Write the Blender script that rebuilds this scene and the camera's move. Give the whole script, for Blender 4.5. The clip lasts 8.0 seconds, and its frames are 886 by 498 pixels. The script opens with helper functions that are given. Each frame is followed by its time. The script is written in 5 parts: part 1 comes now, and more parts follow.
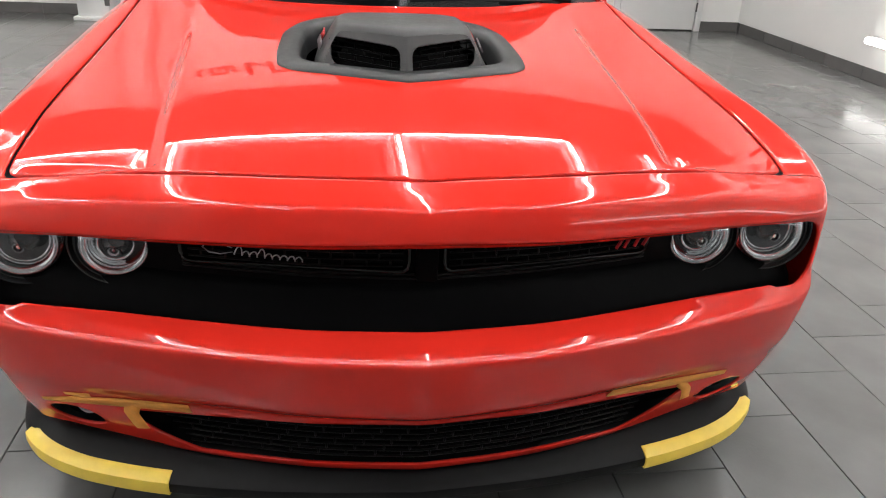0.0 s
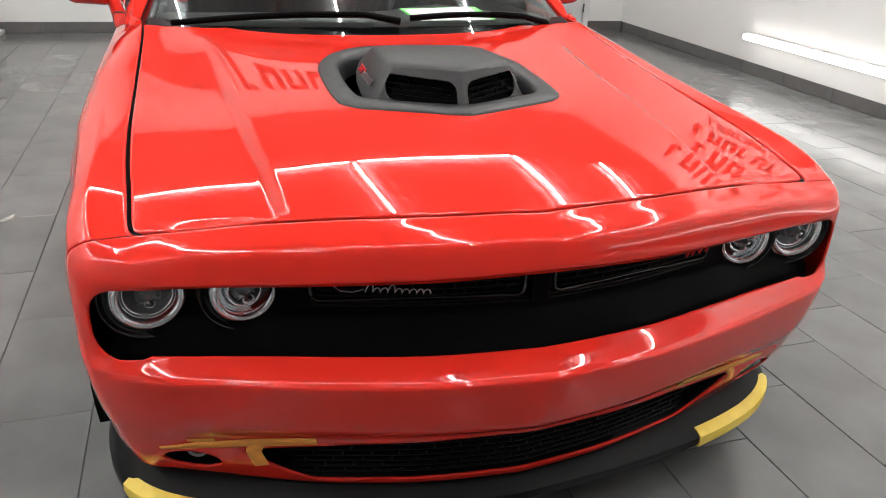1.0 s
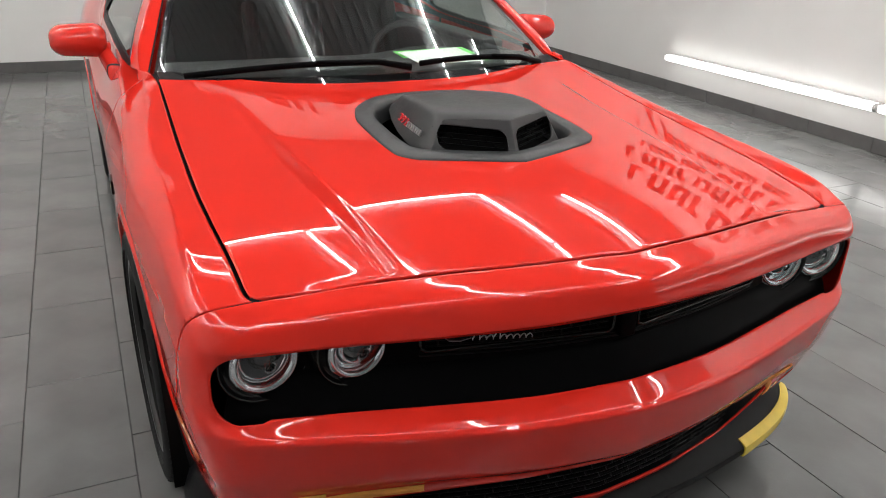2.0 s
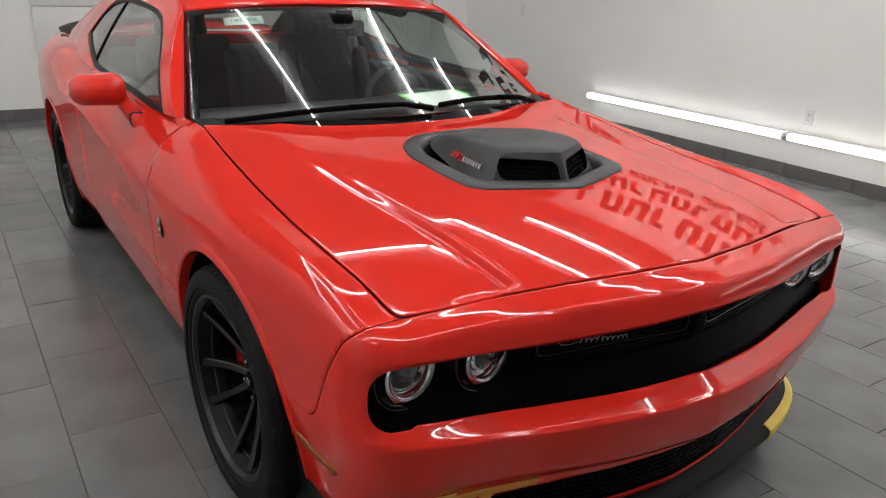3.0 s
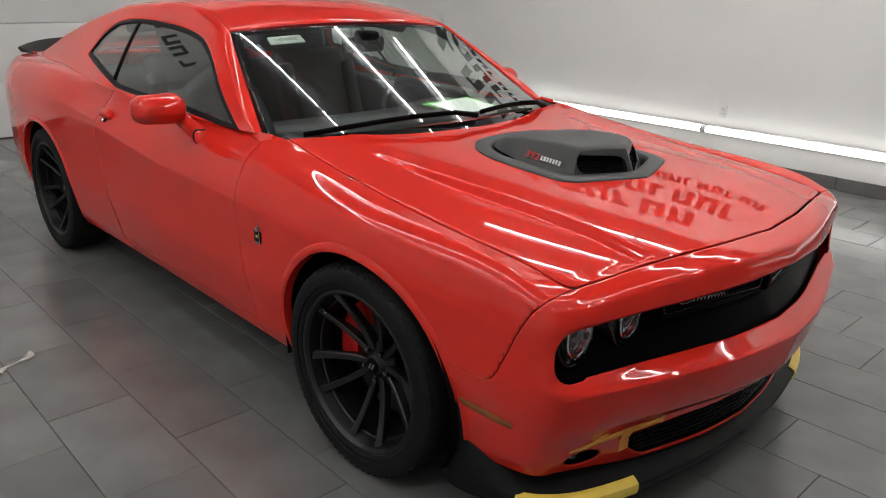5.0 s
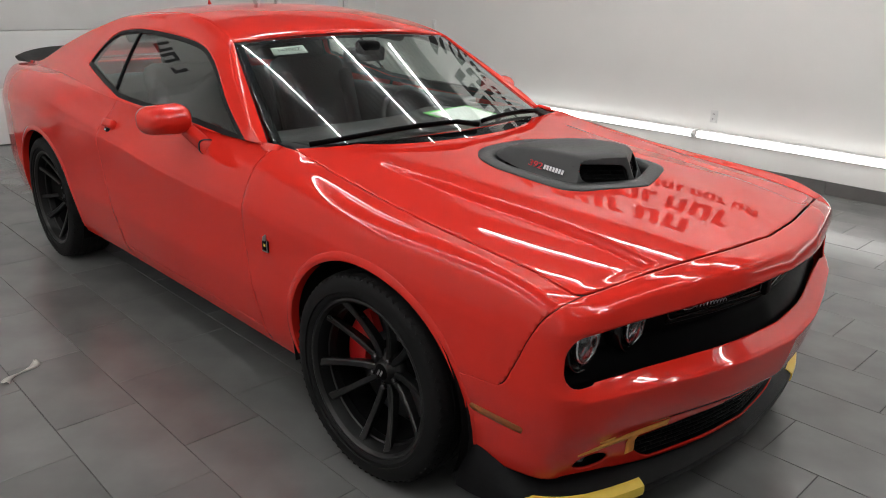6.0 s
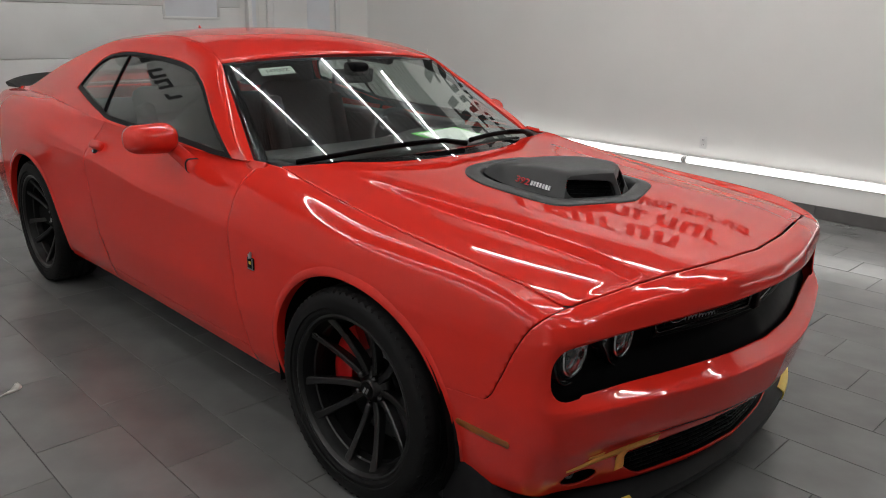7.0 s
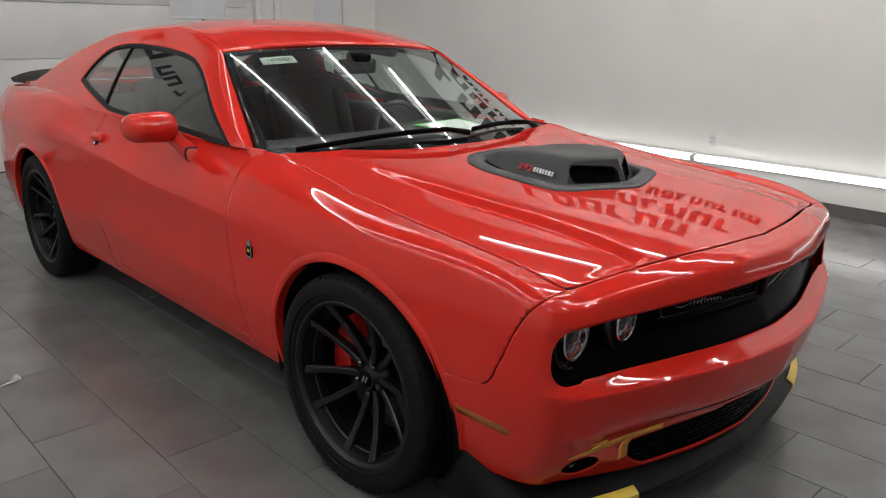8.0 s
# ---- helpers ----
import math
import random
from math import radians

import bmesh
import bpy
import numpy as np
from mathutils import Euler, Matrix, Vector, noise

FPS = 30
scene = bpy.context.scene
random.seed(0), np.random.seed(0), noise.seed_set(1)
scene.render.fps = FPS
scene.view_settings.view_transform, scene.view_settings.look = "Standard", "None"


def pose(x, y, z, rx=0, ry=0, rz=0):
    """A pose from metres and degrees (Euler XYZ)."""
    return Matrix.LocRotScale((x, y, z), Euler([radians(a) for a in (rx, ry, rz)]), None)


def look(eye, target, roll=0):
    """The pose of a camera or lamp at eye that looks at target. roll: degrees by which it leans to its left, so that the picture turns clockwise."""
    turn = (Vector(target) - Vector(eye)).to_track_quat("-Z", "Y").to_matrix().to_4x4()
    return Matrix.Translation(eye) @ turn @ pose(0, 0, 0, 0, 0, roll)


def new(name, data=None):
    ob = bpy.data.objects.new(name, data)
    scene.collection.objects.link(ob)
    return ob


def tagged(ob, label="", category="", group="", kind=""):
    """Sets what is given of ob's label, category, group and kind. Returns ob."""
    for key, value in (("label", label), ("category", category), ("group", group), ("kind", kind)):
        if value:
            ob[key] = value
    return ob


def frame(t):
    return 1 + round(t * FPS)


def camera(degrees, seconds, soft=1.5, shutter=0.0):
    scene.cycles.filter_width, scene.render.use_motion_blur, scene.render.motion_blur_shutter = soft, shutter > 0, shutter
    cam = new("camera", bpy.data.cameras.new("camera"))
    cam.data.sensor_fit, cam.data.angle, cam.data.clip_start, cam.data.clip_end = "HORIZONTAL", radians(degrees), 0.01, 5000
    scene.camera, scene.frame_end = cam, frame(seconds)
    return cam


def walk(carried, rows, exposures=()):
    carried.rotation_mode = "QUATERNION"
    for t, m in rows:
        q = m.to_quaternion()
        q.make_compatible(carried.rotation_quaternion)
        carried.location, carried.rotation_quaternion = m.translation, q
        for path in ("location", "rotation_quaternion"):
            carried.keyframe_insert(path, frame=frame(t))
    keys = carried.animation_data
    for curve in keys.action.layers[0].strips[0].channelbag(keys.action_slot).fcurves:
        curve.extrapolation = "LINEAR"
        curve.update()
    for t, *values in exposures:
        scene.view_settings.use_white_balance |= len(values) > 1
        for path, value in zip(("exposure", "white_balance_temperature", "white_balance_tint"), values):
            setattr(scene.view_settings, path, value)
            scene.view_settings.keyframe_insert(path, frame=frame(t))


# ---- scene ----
cam = camera(60.5, 8.0, 1.0)
PATH = [
    (0, (-0.150, -1.156, 1.316), (0.109, 0.640, 0.475), 2.55),
    (0.5, (-0.388, -1.141, 1.345), (0.023, 0.627, 0.506), 2.55),
    (1, (-0.616, -1.151, 1.404), (-0.045, 0.575, 0.570), 2.36),
    (1.5, (-0.801, -1.132, 1.450), (-0.117, 0.562, 0.633), 2.05),
    (2, (-0.986, -1.056, 1.476), (-0.191, 0.606, 0.697), 1.75),
    (2.2, (-1.114, -1.019, 1.477), (-0.251, 0.619, 0.720), 1.52),
    (3.3, (-1.586, -0.992, 1.497), (-0.489, 0.546, 0.841), 1.8),
    (3.5, (-1.649, -0.94, 1.492), (-0.514, 0.571, 0.838), 1.7),
    (4, (-1.834, -0.845, 1.505), (-0.62, 0.605, 0.854), 1.6),
    (4.5, (-2.07, -0.839, 1.524), (-0.799, 0.562, 0.874), 1.5),
    (5.8, (-2.285, -0.813, 1.559), (-0.976, 0.55, 0.904), 1.0),
    (6, (-2.288, -0.817, 1.566), (-0.971, 0.542, 0.92), 1.1),
    (6.5, (-2.291, -0.843, 1.576), (-0.951, 0.517, 0.978), 1.1),
    (7, (-2.267, -0.833, 1.509), (-0.922, 0.535, 0.943), 1.0),
    (7.5, (-2.251, -0.83, 1.471), (-0.918, 0.553, 0.914), 0.8),
    (8, (-2.228, -0.837, 1.438), (-0.899, 0.551, 0.885), 0.8),
]
walk(cam, [(t, look(eye, target, roll)) for t, eye, target, roll in PATH],
     exposures=[(0.0, 0.58), (0.5, 0.55), (1.0, 0.46), (2.0, 0.18), (3.5, -0.24), (4.5, -0.30), (6.0, -0.24), (6.5, -0.28), (7.0, -0.54), (8.0, -0.37)])

# ---- light ----
world = bpy.data.worlds.new("room_world")
scene.world = world
world.use_nodes = True
world.node_tree.nodes["Background"].inputs[0].default_value = (0.55, 0.57, 0.6, 1)
world.node_tree.nodes["Background"].inputs[1].default_value = 0.05
TUBE_POWER = 62.0
WALL_TUBE_POWER = 4.3
CEIL = 4.33

# ---- materials ----


def material(name, color, rough=0.5, metal=0.0, vary=0.0, scale=8.0, bump=0.0, bump_scale=60.0, coat=0.0, island=0.0, spec=0.5):
    m = bpy.data.materials.new(name)
    m.use_nodes = True
    nt = m.node_tree
    p = nt.nodes["Principled BSDF"]
    p.inputs["Base Color"].default_value = (*color, 1)
    p.inputs["Roughness"].default_value = rough
    p.inputs["Metallic"].default_value = metal
    p.inputs["Specular IOR Level"].default_value = spec
    if coat:
        p.inputs["Coat Weight"].default_value = coat
        p.inputs["Coat Roughness"].default_value = 0.004
    tc = nt.nodes.new("ShaderNodeTexCoord")
    if vary:
        n = nt.nodes.new("ShaderNodeTexNoise")
        n.inputs["Scale"].default_value = scale
        n.inputs["Detail"].default_value = 6
        nt.links.new(tc.outputs["Object"], n.inputs["Vector"])
        mr = nt.nodes.new("ShaderNodeMapRange")
        mr.inputs[1].default_value, mr.inputs[2].default_value = 0.3, 0.7
        mr.inputs[3].default_value, mr.inputs[4].default_value = 1 - vary, 1 + vary
        nt.links.new(n.outputs["Fac"], mr.inputs[0])
        fac = mr.outputs[0]
        if island:
            oi = nt.nodes.new("ShaderNodeObjectInfo")
            gi = nt.nodes.new("ShaderNodeNewGeometry")
            add = nt.nodes.new("ShaderNodeMath")
            add.operation = "ADD"
            nt.links.new(oi.outputs["Random"], add.inputs[0])
            nt.links.new(gi.outputs["Random Per Island"], add.inputs[1])
            frac = nt.nodes.new("ShaderNodeMath")
            frac.operation = "FRACT"
            nt.links.new(add.outputs[0], frac.inputs[0])
            m2 = nt.nodes.new("ShaderNodeMapRange")
            m2.inputs[3].default_value, m2.inputs[4].default_value = 1 - island, 1 + island
            nt.links.new(frac.outputs[0], m2.inputs[0])
            mul = nt.nodes.new("ShaderNodeMath")
            mul.operation = "MULTIPLY"
            nt.links.new(fac, mul.inputs[0])
            nt.links.new(m2.outputs[0], mul.inputs[1])
            fac = mul.outputs[0]
        sc = nt.nodes.new("ShaderNodeVectorMath")
        sc.operation = "SCALE"
        sc.inputs[0].default_value = color
        nt.links.new(fac, sc.inputs["Scale"])
        nt.links.new(sc.outputs[0], p.inputs["Base Color"])
        r2 = nt.nodes.new("ShaderNodeMapRange")
        r2.inputs[3].default_value, r2.inputs[4].default_value = max(rough - 0.08, 0.02), min(rough + 0.08, 1)
        nt.links.new(n.outputs["Fac"], r2.inputs[0])
        nt.links.new(r2.outputs[0], p.inputs["Roughness"])
    if bump:
        b = nt.nodes.new("ShaderNodeTexNoise")
        b.inputs["Scale"].default_value = bump_scale
        b.inputs["Detail"].default_value = 4
        nt.links.new(tc.outputs["Object"], b.inputs["Vector"])
        bp = nt.nodes.new("ShaderNodeBump")
        bp.inputs["Strength"].default_value = bump
        bp.inputs["Distance"].default_value = 0.002
        nt.links.new(b.outputs["Fac"], bp.inputs["Height"])
        nt.links.new(bp.outputs[0], p.inputs["Normal"])
    return m


def glowing(name, color, power):
    m = bpy.data.materials.new(name)
    m.use_nodes = True
    p = m.node_tree.nodes["Principled BSDF"]
    p.inputs["Base Color"].default_value = (0.9, 0.9, 0.9, 1)
    p.inputs["Emission Color"].default_value = (*color, 1)
    p.inputs["Emission Strength"].default_value = power
    return m


def glass(name, color, rough=0.0, ior=1.5):
    m = material(name, color, rough)
    p = m.node_tree.nodes["Principled BSDF"]
    p.inputs["Transmission Weight"].default_value = 1.0
    p.inputs["IOR"].default_value = ior
    return m


PAINT = material("red_car_paint", (0.66, 0.025, 0.0155), 0.5, coat=1.0, vary=0.03, scale=900.0, spec=0.0)
PAINT.node_tree.nodes["Principled BSDF"].inputs["Coat IOR"].default_value = 1.5
MATT = material("matt_black_plastic", (0.007, 0.007, 0.0078), 0.42, spec=0.12, vary=0.12, scale=40, bump=0.15, bump_scale=900)
SATIN = material("satin_black_hood_finish", (0.022, 0.0225, 0.024), 0.42, vary=0.06, scale=60, bump=0.1, bump_scale=1200)
BLACK = material("deep_black_plastic", (0.003, 0.003, 0.0034), 0.42, vary=0.15, scale=30, spec=0.03)
DARK = material("unlit_black_liner", (0.004, 0.004, 0.004), 0.9, spec=0.1)
RUBBER = material("tyre_rubber", (0.0075, 0.0075, 0.008), 0.66, spec=0.16, vary=0.15, scale=30, bump=0.2, bump_scale=400)
RIM = material("satin_black_alloy", (0.0050, 0.0050, 0.0054), 0.31, spec=0.42, vary=0.1, scale=20)
BARREL = material("dark_wheel_barrel", (0.0045, 0.0045, 0.005), 0.4, spec=0.12, vary=0.1, scale=20)
DISC = material("brake_steel", (0.28, 0.28, 0.29), 0.38, metal=1.0, vary=0.1, scale=60)
NUT = material("dark_chrome_nut", (0.10, 0.10, 0.105), 0.3, metal=1.0)
CALIPER = material("red_caliper_paint", (0.5, 0.012, 0.012), 0.3, coat=0.6)
CHROME = material("chrome", (0.86, 0.87, 0.89), 0.10, metal=1.0)
SILVER = material("brushed_silver", (0.5, 0.5, 0.52), 0.3, metal=1.0)
LENS = glass("clear_lamp_lens", (0.97, 0.98, 1.0), 0.0, 1.45)
SCREEN = glass("windshield_glass", (0.79, 0.86, 0.83), 0.0, 1.52)
GLASS = glass("tinted_car_glass", (0.70, 0.77, 0.74), 0.0, 1.5)
DARKGLASS = glass("rear_window_glass", (0.6, 0.66, 0.64), 0.0, 1.5)
REDTRIM = material("red_badge_enamel", (0.6, 0.01, 0.015), 0.3)
AMBER = material("amber_marker_lens", (0.30, 0.075, 0.008), 0.28, coat=0.5)
TAPE = material("orange_masking_tape", (0.85, 0.33, 0.06), 0.6, vary=0.08, scale=60, bump=0.3, bump_scale=300)
YELLOW = material("yellow_plastic_guard", (0.84, 0.61, 0.08), 0.35, vary=0.05, scale=30, bump=0.1, bump_scale=200)
CLOTH = material("black_seat_cloth", (0.010, 0.010, 0.011), 0.85, vary=0.15, scale=50, bump=0.4, bump_scale=500)
DASH = material("black_dash_vinyl", (0.018, 0.018, 0.02), 0.6, vary=0.1, scale=40, bump=0.3, bump_scale=700)
PAPER = material("white_paper", (0.75, 0.77, 0.74), 0.8, vary=0.03, scale=20)
# Darker and greener than the white paper.
LABELPAPER = material("grey_green_label_paper", (0.36, 0.41, 0.37), 0.7, vary=0.06, scale=30)
GREENPAPER = material("green_paper_edge", (0.18, 0.75, 0.14), 0.7)
INK = material("black_ink", (0.02, 0.02, 0.02), 0.7)
TILE = material("grey_porcelain_tile", (0.15, 0.15, 0.149), 0.18, vary=0.15, scale=3.5, bump=0.12, bump_scale=90, island=0.10)
GROUT = material("dark_grout", (0.06, 0.06, 0.06), 0.85, vary=0.2, scale=30)
WALL = material("white_wall_paint", (0.80, 0.80, 0.785), 0.6, vary=0.025, scale=1.2, bump=0.15, bump_scale=160)
GREYWALL = material("unseen_wall_grey", (0.17, 0.17, 0.168), 0.6, vary=0.03, scale=1.2, bump=0.15, bump_scale=160)
BASE = material("grey_baseboard_tile", (0.115, 0.112, 0.11), 0.4, vary=0.12, scale=7, bump=0.1, bump_scale=80)
CEILING = material("dark_corrugated_ceiling", (0.28, 0.288, 0.296), 0.4, vary=0.12, scale=3)
DOORWHITE = material("white_door_paint", (0.72, 0.725, 0.72), 0.4, vary=0.03, scale=3)
FROST = material("pale_frosted_glass", (0.68, 0.71, 0.75), 0.55, vary=0.05, scale=3)
TUBE = glowing("led_tube_glow", (1.0, 0.985, 0.95), TUBE_POWER)
WALLTUBE = glowing("wall_tube_glow", (1.0, 0.985, 0.95), WALL_TUBE_POWER)
CAP = material("white_tube_cap", (0.7, 0.7, 0.7), 0.4)
SIGN = material("dark_sign_letter", (0.03, 0.03, 0.03), 0.5)

# ---- building helpers ----


def mesh_of(verts, faces, mat, smooth=True):
    me = bpy.data.meshes.new("mesh")
    me.from_pydata([tuple(map(float, v)) for v in verts], [], faces)
    me.materials.append(mat)
    if smooth:
        me.polygons.foreach_set("use_smooth", [True] * len(me.polygons))
    me.update()
    return me


def part(name, me, parent=None, label="", thick=0.0, sharp=None, bevel=0.0):
    """One mesh object under a thing or a part, built in world coordinates."""
    ob = new(name, me)
    if parent is not None:
        ob.parent = parent
        ob.matrix_parent_inverse = INVERSE.get(parent.name, Matrix())
    if thick:
        mod = ob.modifiers.new("thickness", "SOLIDIFY")
        mod.thickness, mod.offset = thick, -1
    if bevel:
        mod = ob.modifiers.new("edge", "BEVEL")
        mod.width, mod.segments, mod.limit_method = bevel, 2, "ANGLE"
    if sharp:
        me.set_sharp_from_angle(angle=radians(sharp))
    if label:
        ob["label"] = label
    return ob


INVERSE = {}


def thing(name, loc, label, category, group=""):
    ob = new(name)
    ob.location = loc
    ob.empty_display_size = 0.1
    INVERSE[ob.name] = Matrix.Translation(loc).inverted()
    return tagged(ob, label, category, group)


def pchip(xs, ys, x):
    xs, ys, x = np.asarray(xs, float), np.asarray(ys, float), np.asarray(x, float)
    h, d = np.diff(xs), np.diff(ys) / np.diff(xs)
    m = np.zeros(len(xs))
    m[0], m[-1] = d[0], d[-1]
    for k in range(1, len(xs) - 1):
        if d[k - 1] * d[k] > 0:
            w1, w2 = 2 * h[k] + h[k - 1], h[k] + 2 * h[k - 1]
            m[k] = (w1 + w2) / (w1 / d[k - 1] + w2 / d[k])
    i = np.clip(np.searchsorted(xs, x) - 1, 0, len(xs) - 2)
    t = np.clip((x - xs[i]) / h[i], 0, 1)
    return (ys[i] * (1 + 2 * t) * (1 - t) ** 2 + m[i] * h[i] * t * (1 - t) ** 2
            + ys[i + 1] * t * t * (3 - 2 * t) + m[i + 1] * h[i] * t * t * (t - 1))


def smooth(a, b, x):
    t = np.clip((np.asarray(x, float) - a) / (b - a), 0, 1)
    return t * t * (3 - 2 * t)


def face_out(verts, faces, centre=(0, 2.45, 0.55)):
    v = np.asarray(verts)
    c = np.asarray(centre)
    tot = 0.0
    for f in faces[:: max(1, len(faces) // 200)]:
        a, b, d = v[f[0]], v[f[1]], v[f[2]]
        n = np.cross(b - a, d - a)
        tot += float(np.dot(n, (a - c)))
    return faces if tot > 0 else [tuple(reversed(f)) for f in faces]


def clipped(us, vs, pos, cuts):
    """A surface over the grid us x vs, kept where every function of cuts is below 0."""
    nu, nv = len(us), len(vs)
    U, V = np.meshgrid(us, vs, indexing="ij")
    P = pos(U.ravel(), V.ravel())
    F = np.stack([c(U.ravel(), V.ravel(), P) for c in cuts], 1) if cuts else np.zeros((nu * nv, 0))
    keys, uv, faces = {}, [], []

    def vert(q):
        k = (round(q[0], 6), round(q[1], 6))
        if k not in keys:
            keys[k] = len(uv)
            uv.append(k)
        return keys[k]

    uf, vf = U.ravel(), V.ravel()
    for i in range(nu - 1):
        for j in range(nv - 1):
            ids = (i * nv + j, (i + 1) * nv + j, (i + 1) * nv + j + 1, i * nv + j + 1)
            f = F[list(ids)]
            poly = [(uf[k], vf[k], F[k]) for k in ids]
            if f.size and (f > 0).any():
                if (f > 0).all(0).any():
                    continue
                for c in range(F.shape[1]):
                    out = []
                    for a, b in zip(poly, poly[1:] + poly[:1]):
                        fa, fb = a[2][c], b[2][c]
                        if fa <= 0:
                            out.append(a)
                        if (fa <= 0) != (fb <= 0):
                            t = fa / (fa - fb)
                            out.append((a[0] + t * (b[0] - a[0]), a[1] + t * (b[1] - a[1]), a[2] + t * (b[2] - a[2])))
                    poly = out
                    if len(poly) < 3:
                        break
            if len(poly) < 3:
                continue
            ix = []
            for q in poly:
                k = vert(q)
                if not ix or ix[-1] != k:
                    ix.append(k)
            if ix[0] == ix[-1]:
                ix.pop()
            if len(set(ix)) == len(ix) >= 3:
                faces.append(tuple(ix))
    a = np.array(uv)
    verts = pos(a[:, 0], a[:, 1])
    return verts, face_out(verts, faces)


def lathe(profile, steps=48, axis="x", start=0.0, end=math.tau):
    """Turns a profile of (along, radius) round an axis."""
    full = abs(end - start - math.tau) < 1e-6
    n = steps if full else steps + 1
    verts, faces, m = [], [], len(profile)
    for i in range(n):
        a = start + (end - start) * i / steps
        for h, r in profile:
            c, s = r * math.cos(a), r * math.sin(a)
            verts.append({"x": (h, c, s), "y": (c, h, s), "z": (c, s, h)}[axis])
    for i in range(steps):
        for j in range(m - 1):
            p, q = i * m + j, ((i + 1) % n) * m + j
            faces.append((p, q, q + 1, p + 1))
    return verts, faces


def tube(path, radius, sides=8, closed=False, flat=1.0):
    """A round bar along a path; flat squeezes its height."""
    pts = [Vector(p) for p in path]
    n = len(pts)
    verts, faces = [], []
    for i, p in enumerate(pts):
        a = pts[(i - 1) % n] if (closed or i > 0) else p
        b = pts[(i + 1) % n] if (closed or i < n - 1) else p
        d = (b - a).normalized()
        up = Vector((0, 0, 1)) if abs(d.z) < 0.95 else Vector((0, 1, 0))
        side = d.cross(up).normalized()
        up = side.cross(d).normalized()
        r = radius[i] if isinstance(radius, (list, tuple)) else radius
        for k in range(sides):
            t = math.tau * k / sides
            verts.append(p + side * (r * math.cos(t)) + up * (r * flat * math.sin(t)))
    for i in range(n if closed else n - 1):
        for k in range(sides):
            a, b = i * sides + k, i * sides + (k + 1) % sides
            c, d = ((i + 1) % n) * sides + (k + 1) % sides, ((i + 1) % n) * sides + k
            faces.append((a, b, c, d))
    if not closed:
        faces.append(tuple(reversed(range(sides))))
        faces.append(tuple(range((n - 1) * sides, n * sides)))
    return verts, faces


def block(x0, x1, y0, y1, z0, z1, bevel=0.0):
    """A box with its edges rounded."""
    bm = bmesh.new()
    bmesh.ops.create_cube(bm, size=1)
    bmesh.ops.scale(bm, vec=(x1 - x0, y1 - y0, z1 - z0), verts=bm.verts)
    bmesh.ops.translate(bm, vec=((x0 + x1) / 2, (y0 + y1) / 2, (z0 + z1) / 2), verts=bm.verts)
    if bevel:
        bmesh.ops.bevel(bm, geom=bm.edges[:], offset=bevel, segments=2, affect="EDGES", profile=0.5)
    bm.verts.ensure_lookup_table()
    bm.verts.index_update()
    v = [tuple(q.co) for q in bm.verts]
    f = [tuple(q.index for q in g.verts) for g in bm.faces]
    bm.free()
    return v, f


def moved(vf, m):
    return [m @ Vector(v) for v in vf[0]], vf[1]


def joined(*pieces):
    verts, faces = [], []
    for v, f in pieces:
        k = len(verts)
        verts += list(v)
        faces += [tuple(i + k for i in g) for g in f]
    return verts, faces


def mirrored(vf):
    return [(-v[0], v[1], v[2]) for v in vf[0]], [tuple(reversed(f)) for f in vf[1]]


def rounded_rect(hw, hh, r, n=6):
    pts = []
    for cx, cy, a0 in ((hw - r, hh - r, 0), (-hw + r, hh - r, 90), (-hw + r, -hh + r, 180), (hw - r, -hh + r, 270)):
        for k in range(n + 1):
            a = radians(a0 + 90 * k / n)
            pts.append((cx + r * math.cos(a), cy + r * math.sin(a)))
    return pts


def loft(loops, cap_start=False, cap_end=False, closed=True):
    n = len(loops[0])
    verts = [p for l in loops for p in l]
    faces = []
    for i in range(len(loops) - 1):
        for k in range(n if closed else n - 1):
            a, b = i * n + k, i * n + (k + 1) % n
            faces.append((a, b, b + n, a + n))
    if cap_start:
        faces.append(tuple(reversed(range(n))))
    if cap_end:
        faces.append(tuple(range((len(loops) - 1) * n, len(loops) * n)))
    return verts, faces


def build(vf, mat, smooth_shade=True):
    return mesh_of(vf[0], vf[1], mat, smooth_shade)

# ---- room ----
X0, X1, Y0, Y1 = -4.6, 4.365, -5.2, 7.61
# the east and north walls run a little askew to the parked car
ASKEW = Matrix.Translation((X1, 2.63, 0)) @ Matrix.Rotation(-0.030, 4, "Z") @ Matrix.Translation((-X1, -2.63, 0))


def slab(name, x0, x1, y0, y1, z0, z1, mat, label="", category="", kind="structure", bevel=0.0):
    return tagged(part(name, build(block(x0, x1, y0, y1, z0, z1, bevel), mat, False)), label, category, "", kind)


slab("wall_east", X1, X1 + 0.15, Y0 - 0.15, Y1 + 0.15, 0, CEIL, WALL, "smooth white painted showroom wall", "wall")
slab("wall_west", X0 - 0.15, X0, Y0 - 0.15, Y1 + 0.45, 0, CEIL, WALL, "smooth white painted showroom wall", "wall")
# The south wall is never in view; its grey is chosen to darken bumper reflections.
slab("wall_south", X0, X1, Y0 - 0.15, Y0, 0, CEIL, GREYWALL, "unseen south wall, added in grey to darken the bumper's reflections", "wall")
slab("wall_north", X0 - 0.3, X1, Y1, Y1 + 0.15, 0, CEIL, WALL, "white painted back wall of the showroom", "wall")
slab("floor", X0 - 0.15, X1 + 0.35, Y0 - 0.15, Y1 + 0.45, -0.12, -0.004, GROUT, "grey porcelain tile floor in a running bond", "floor")


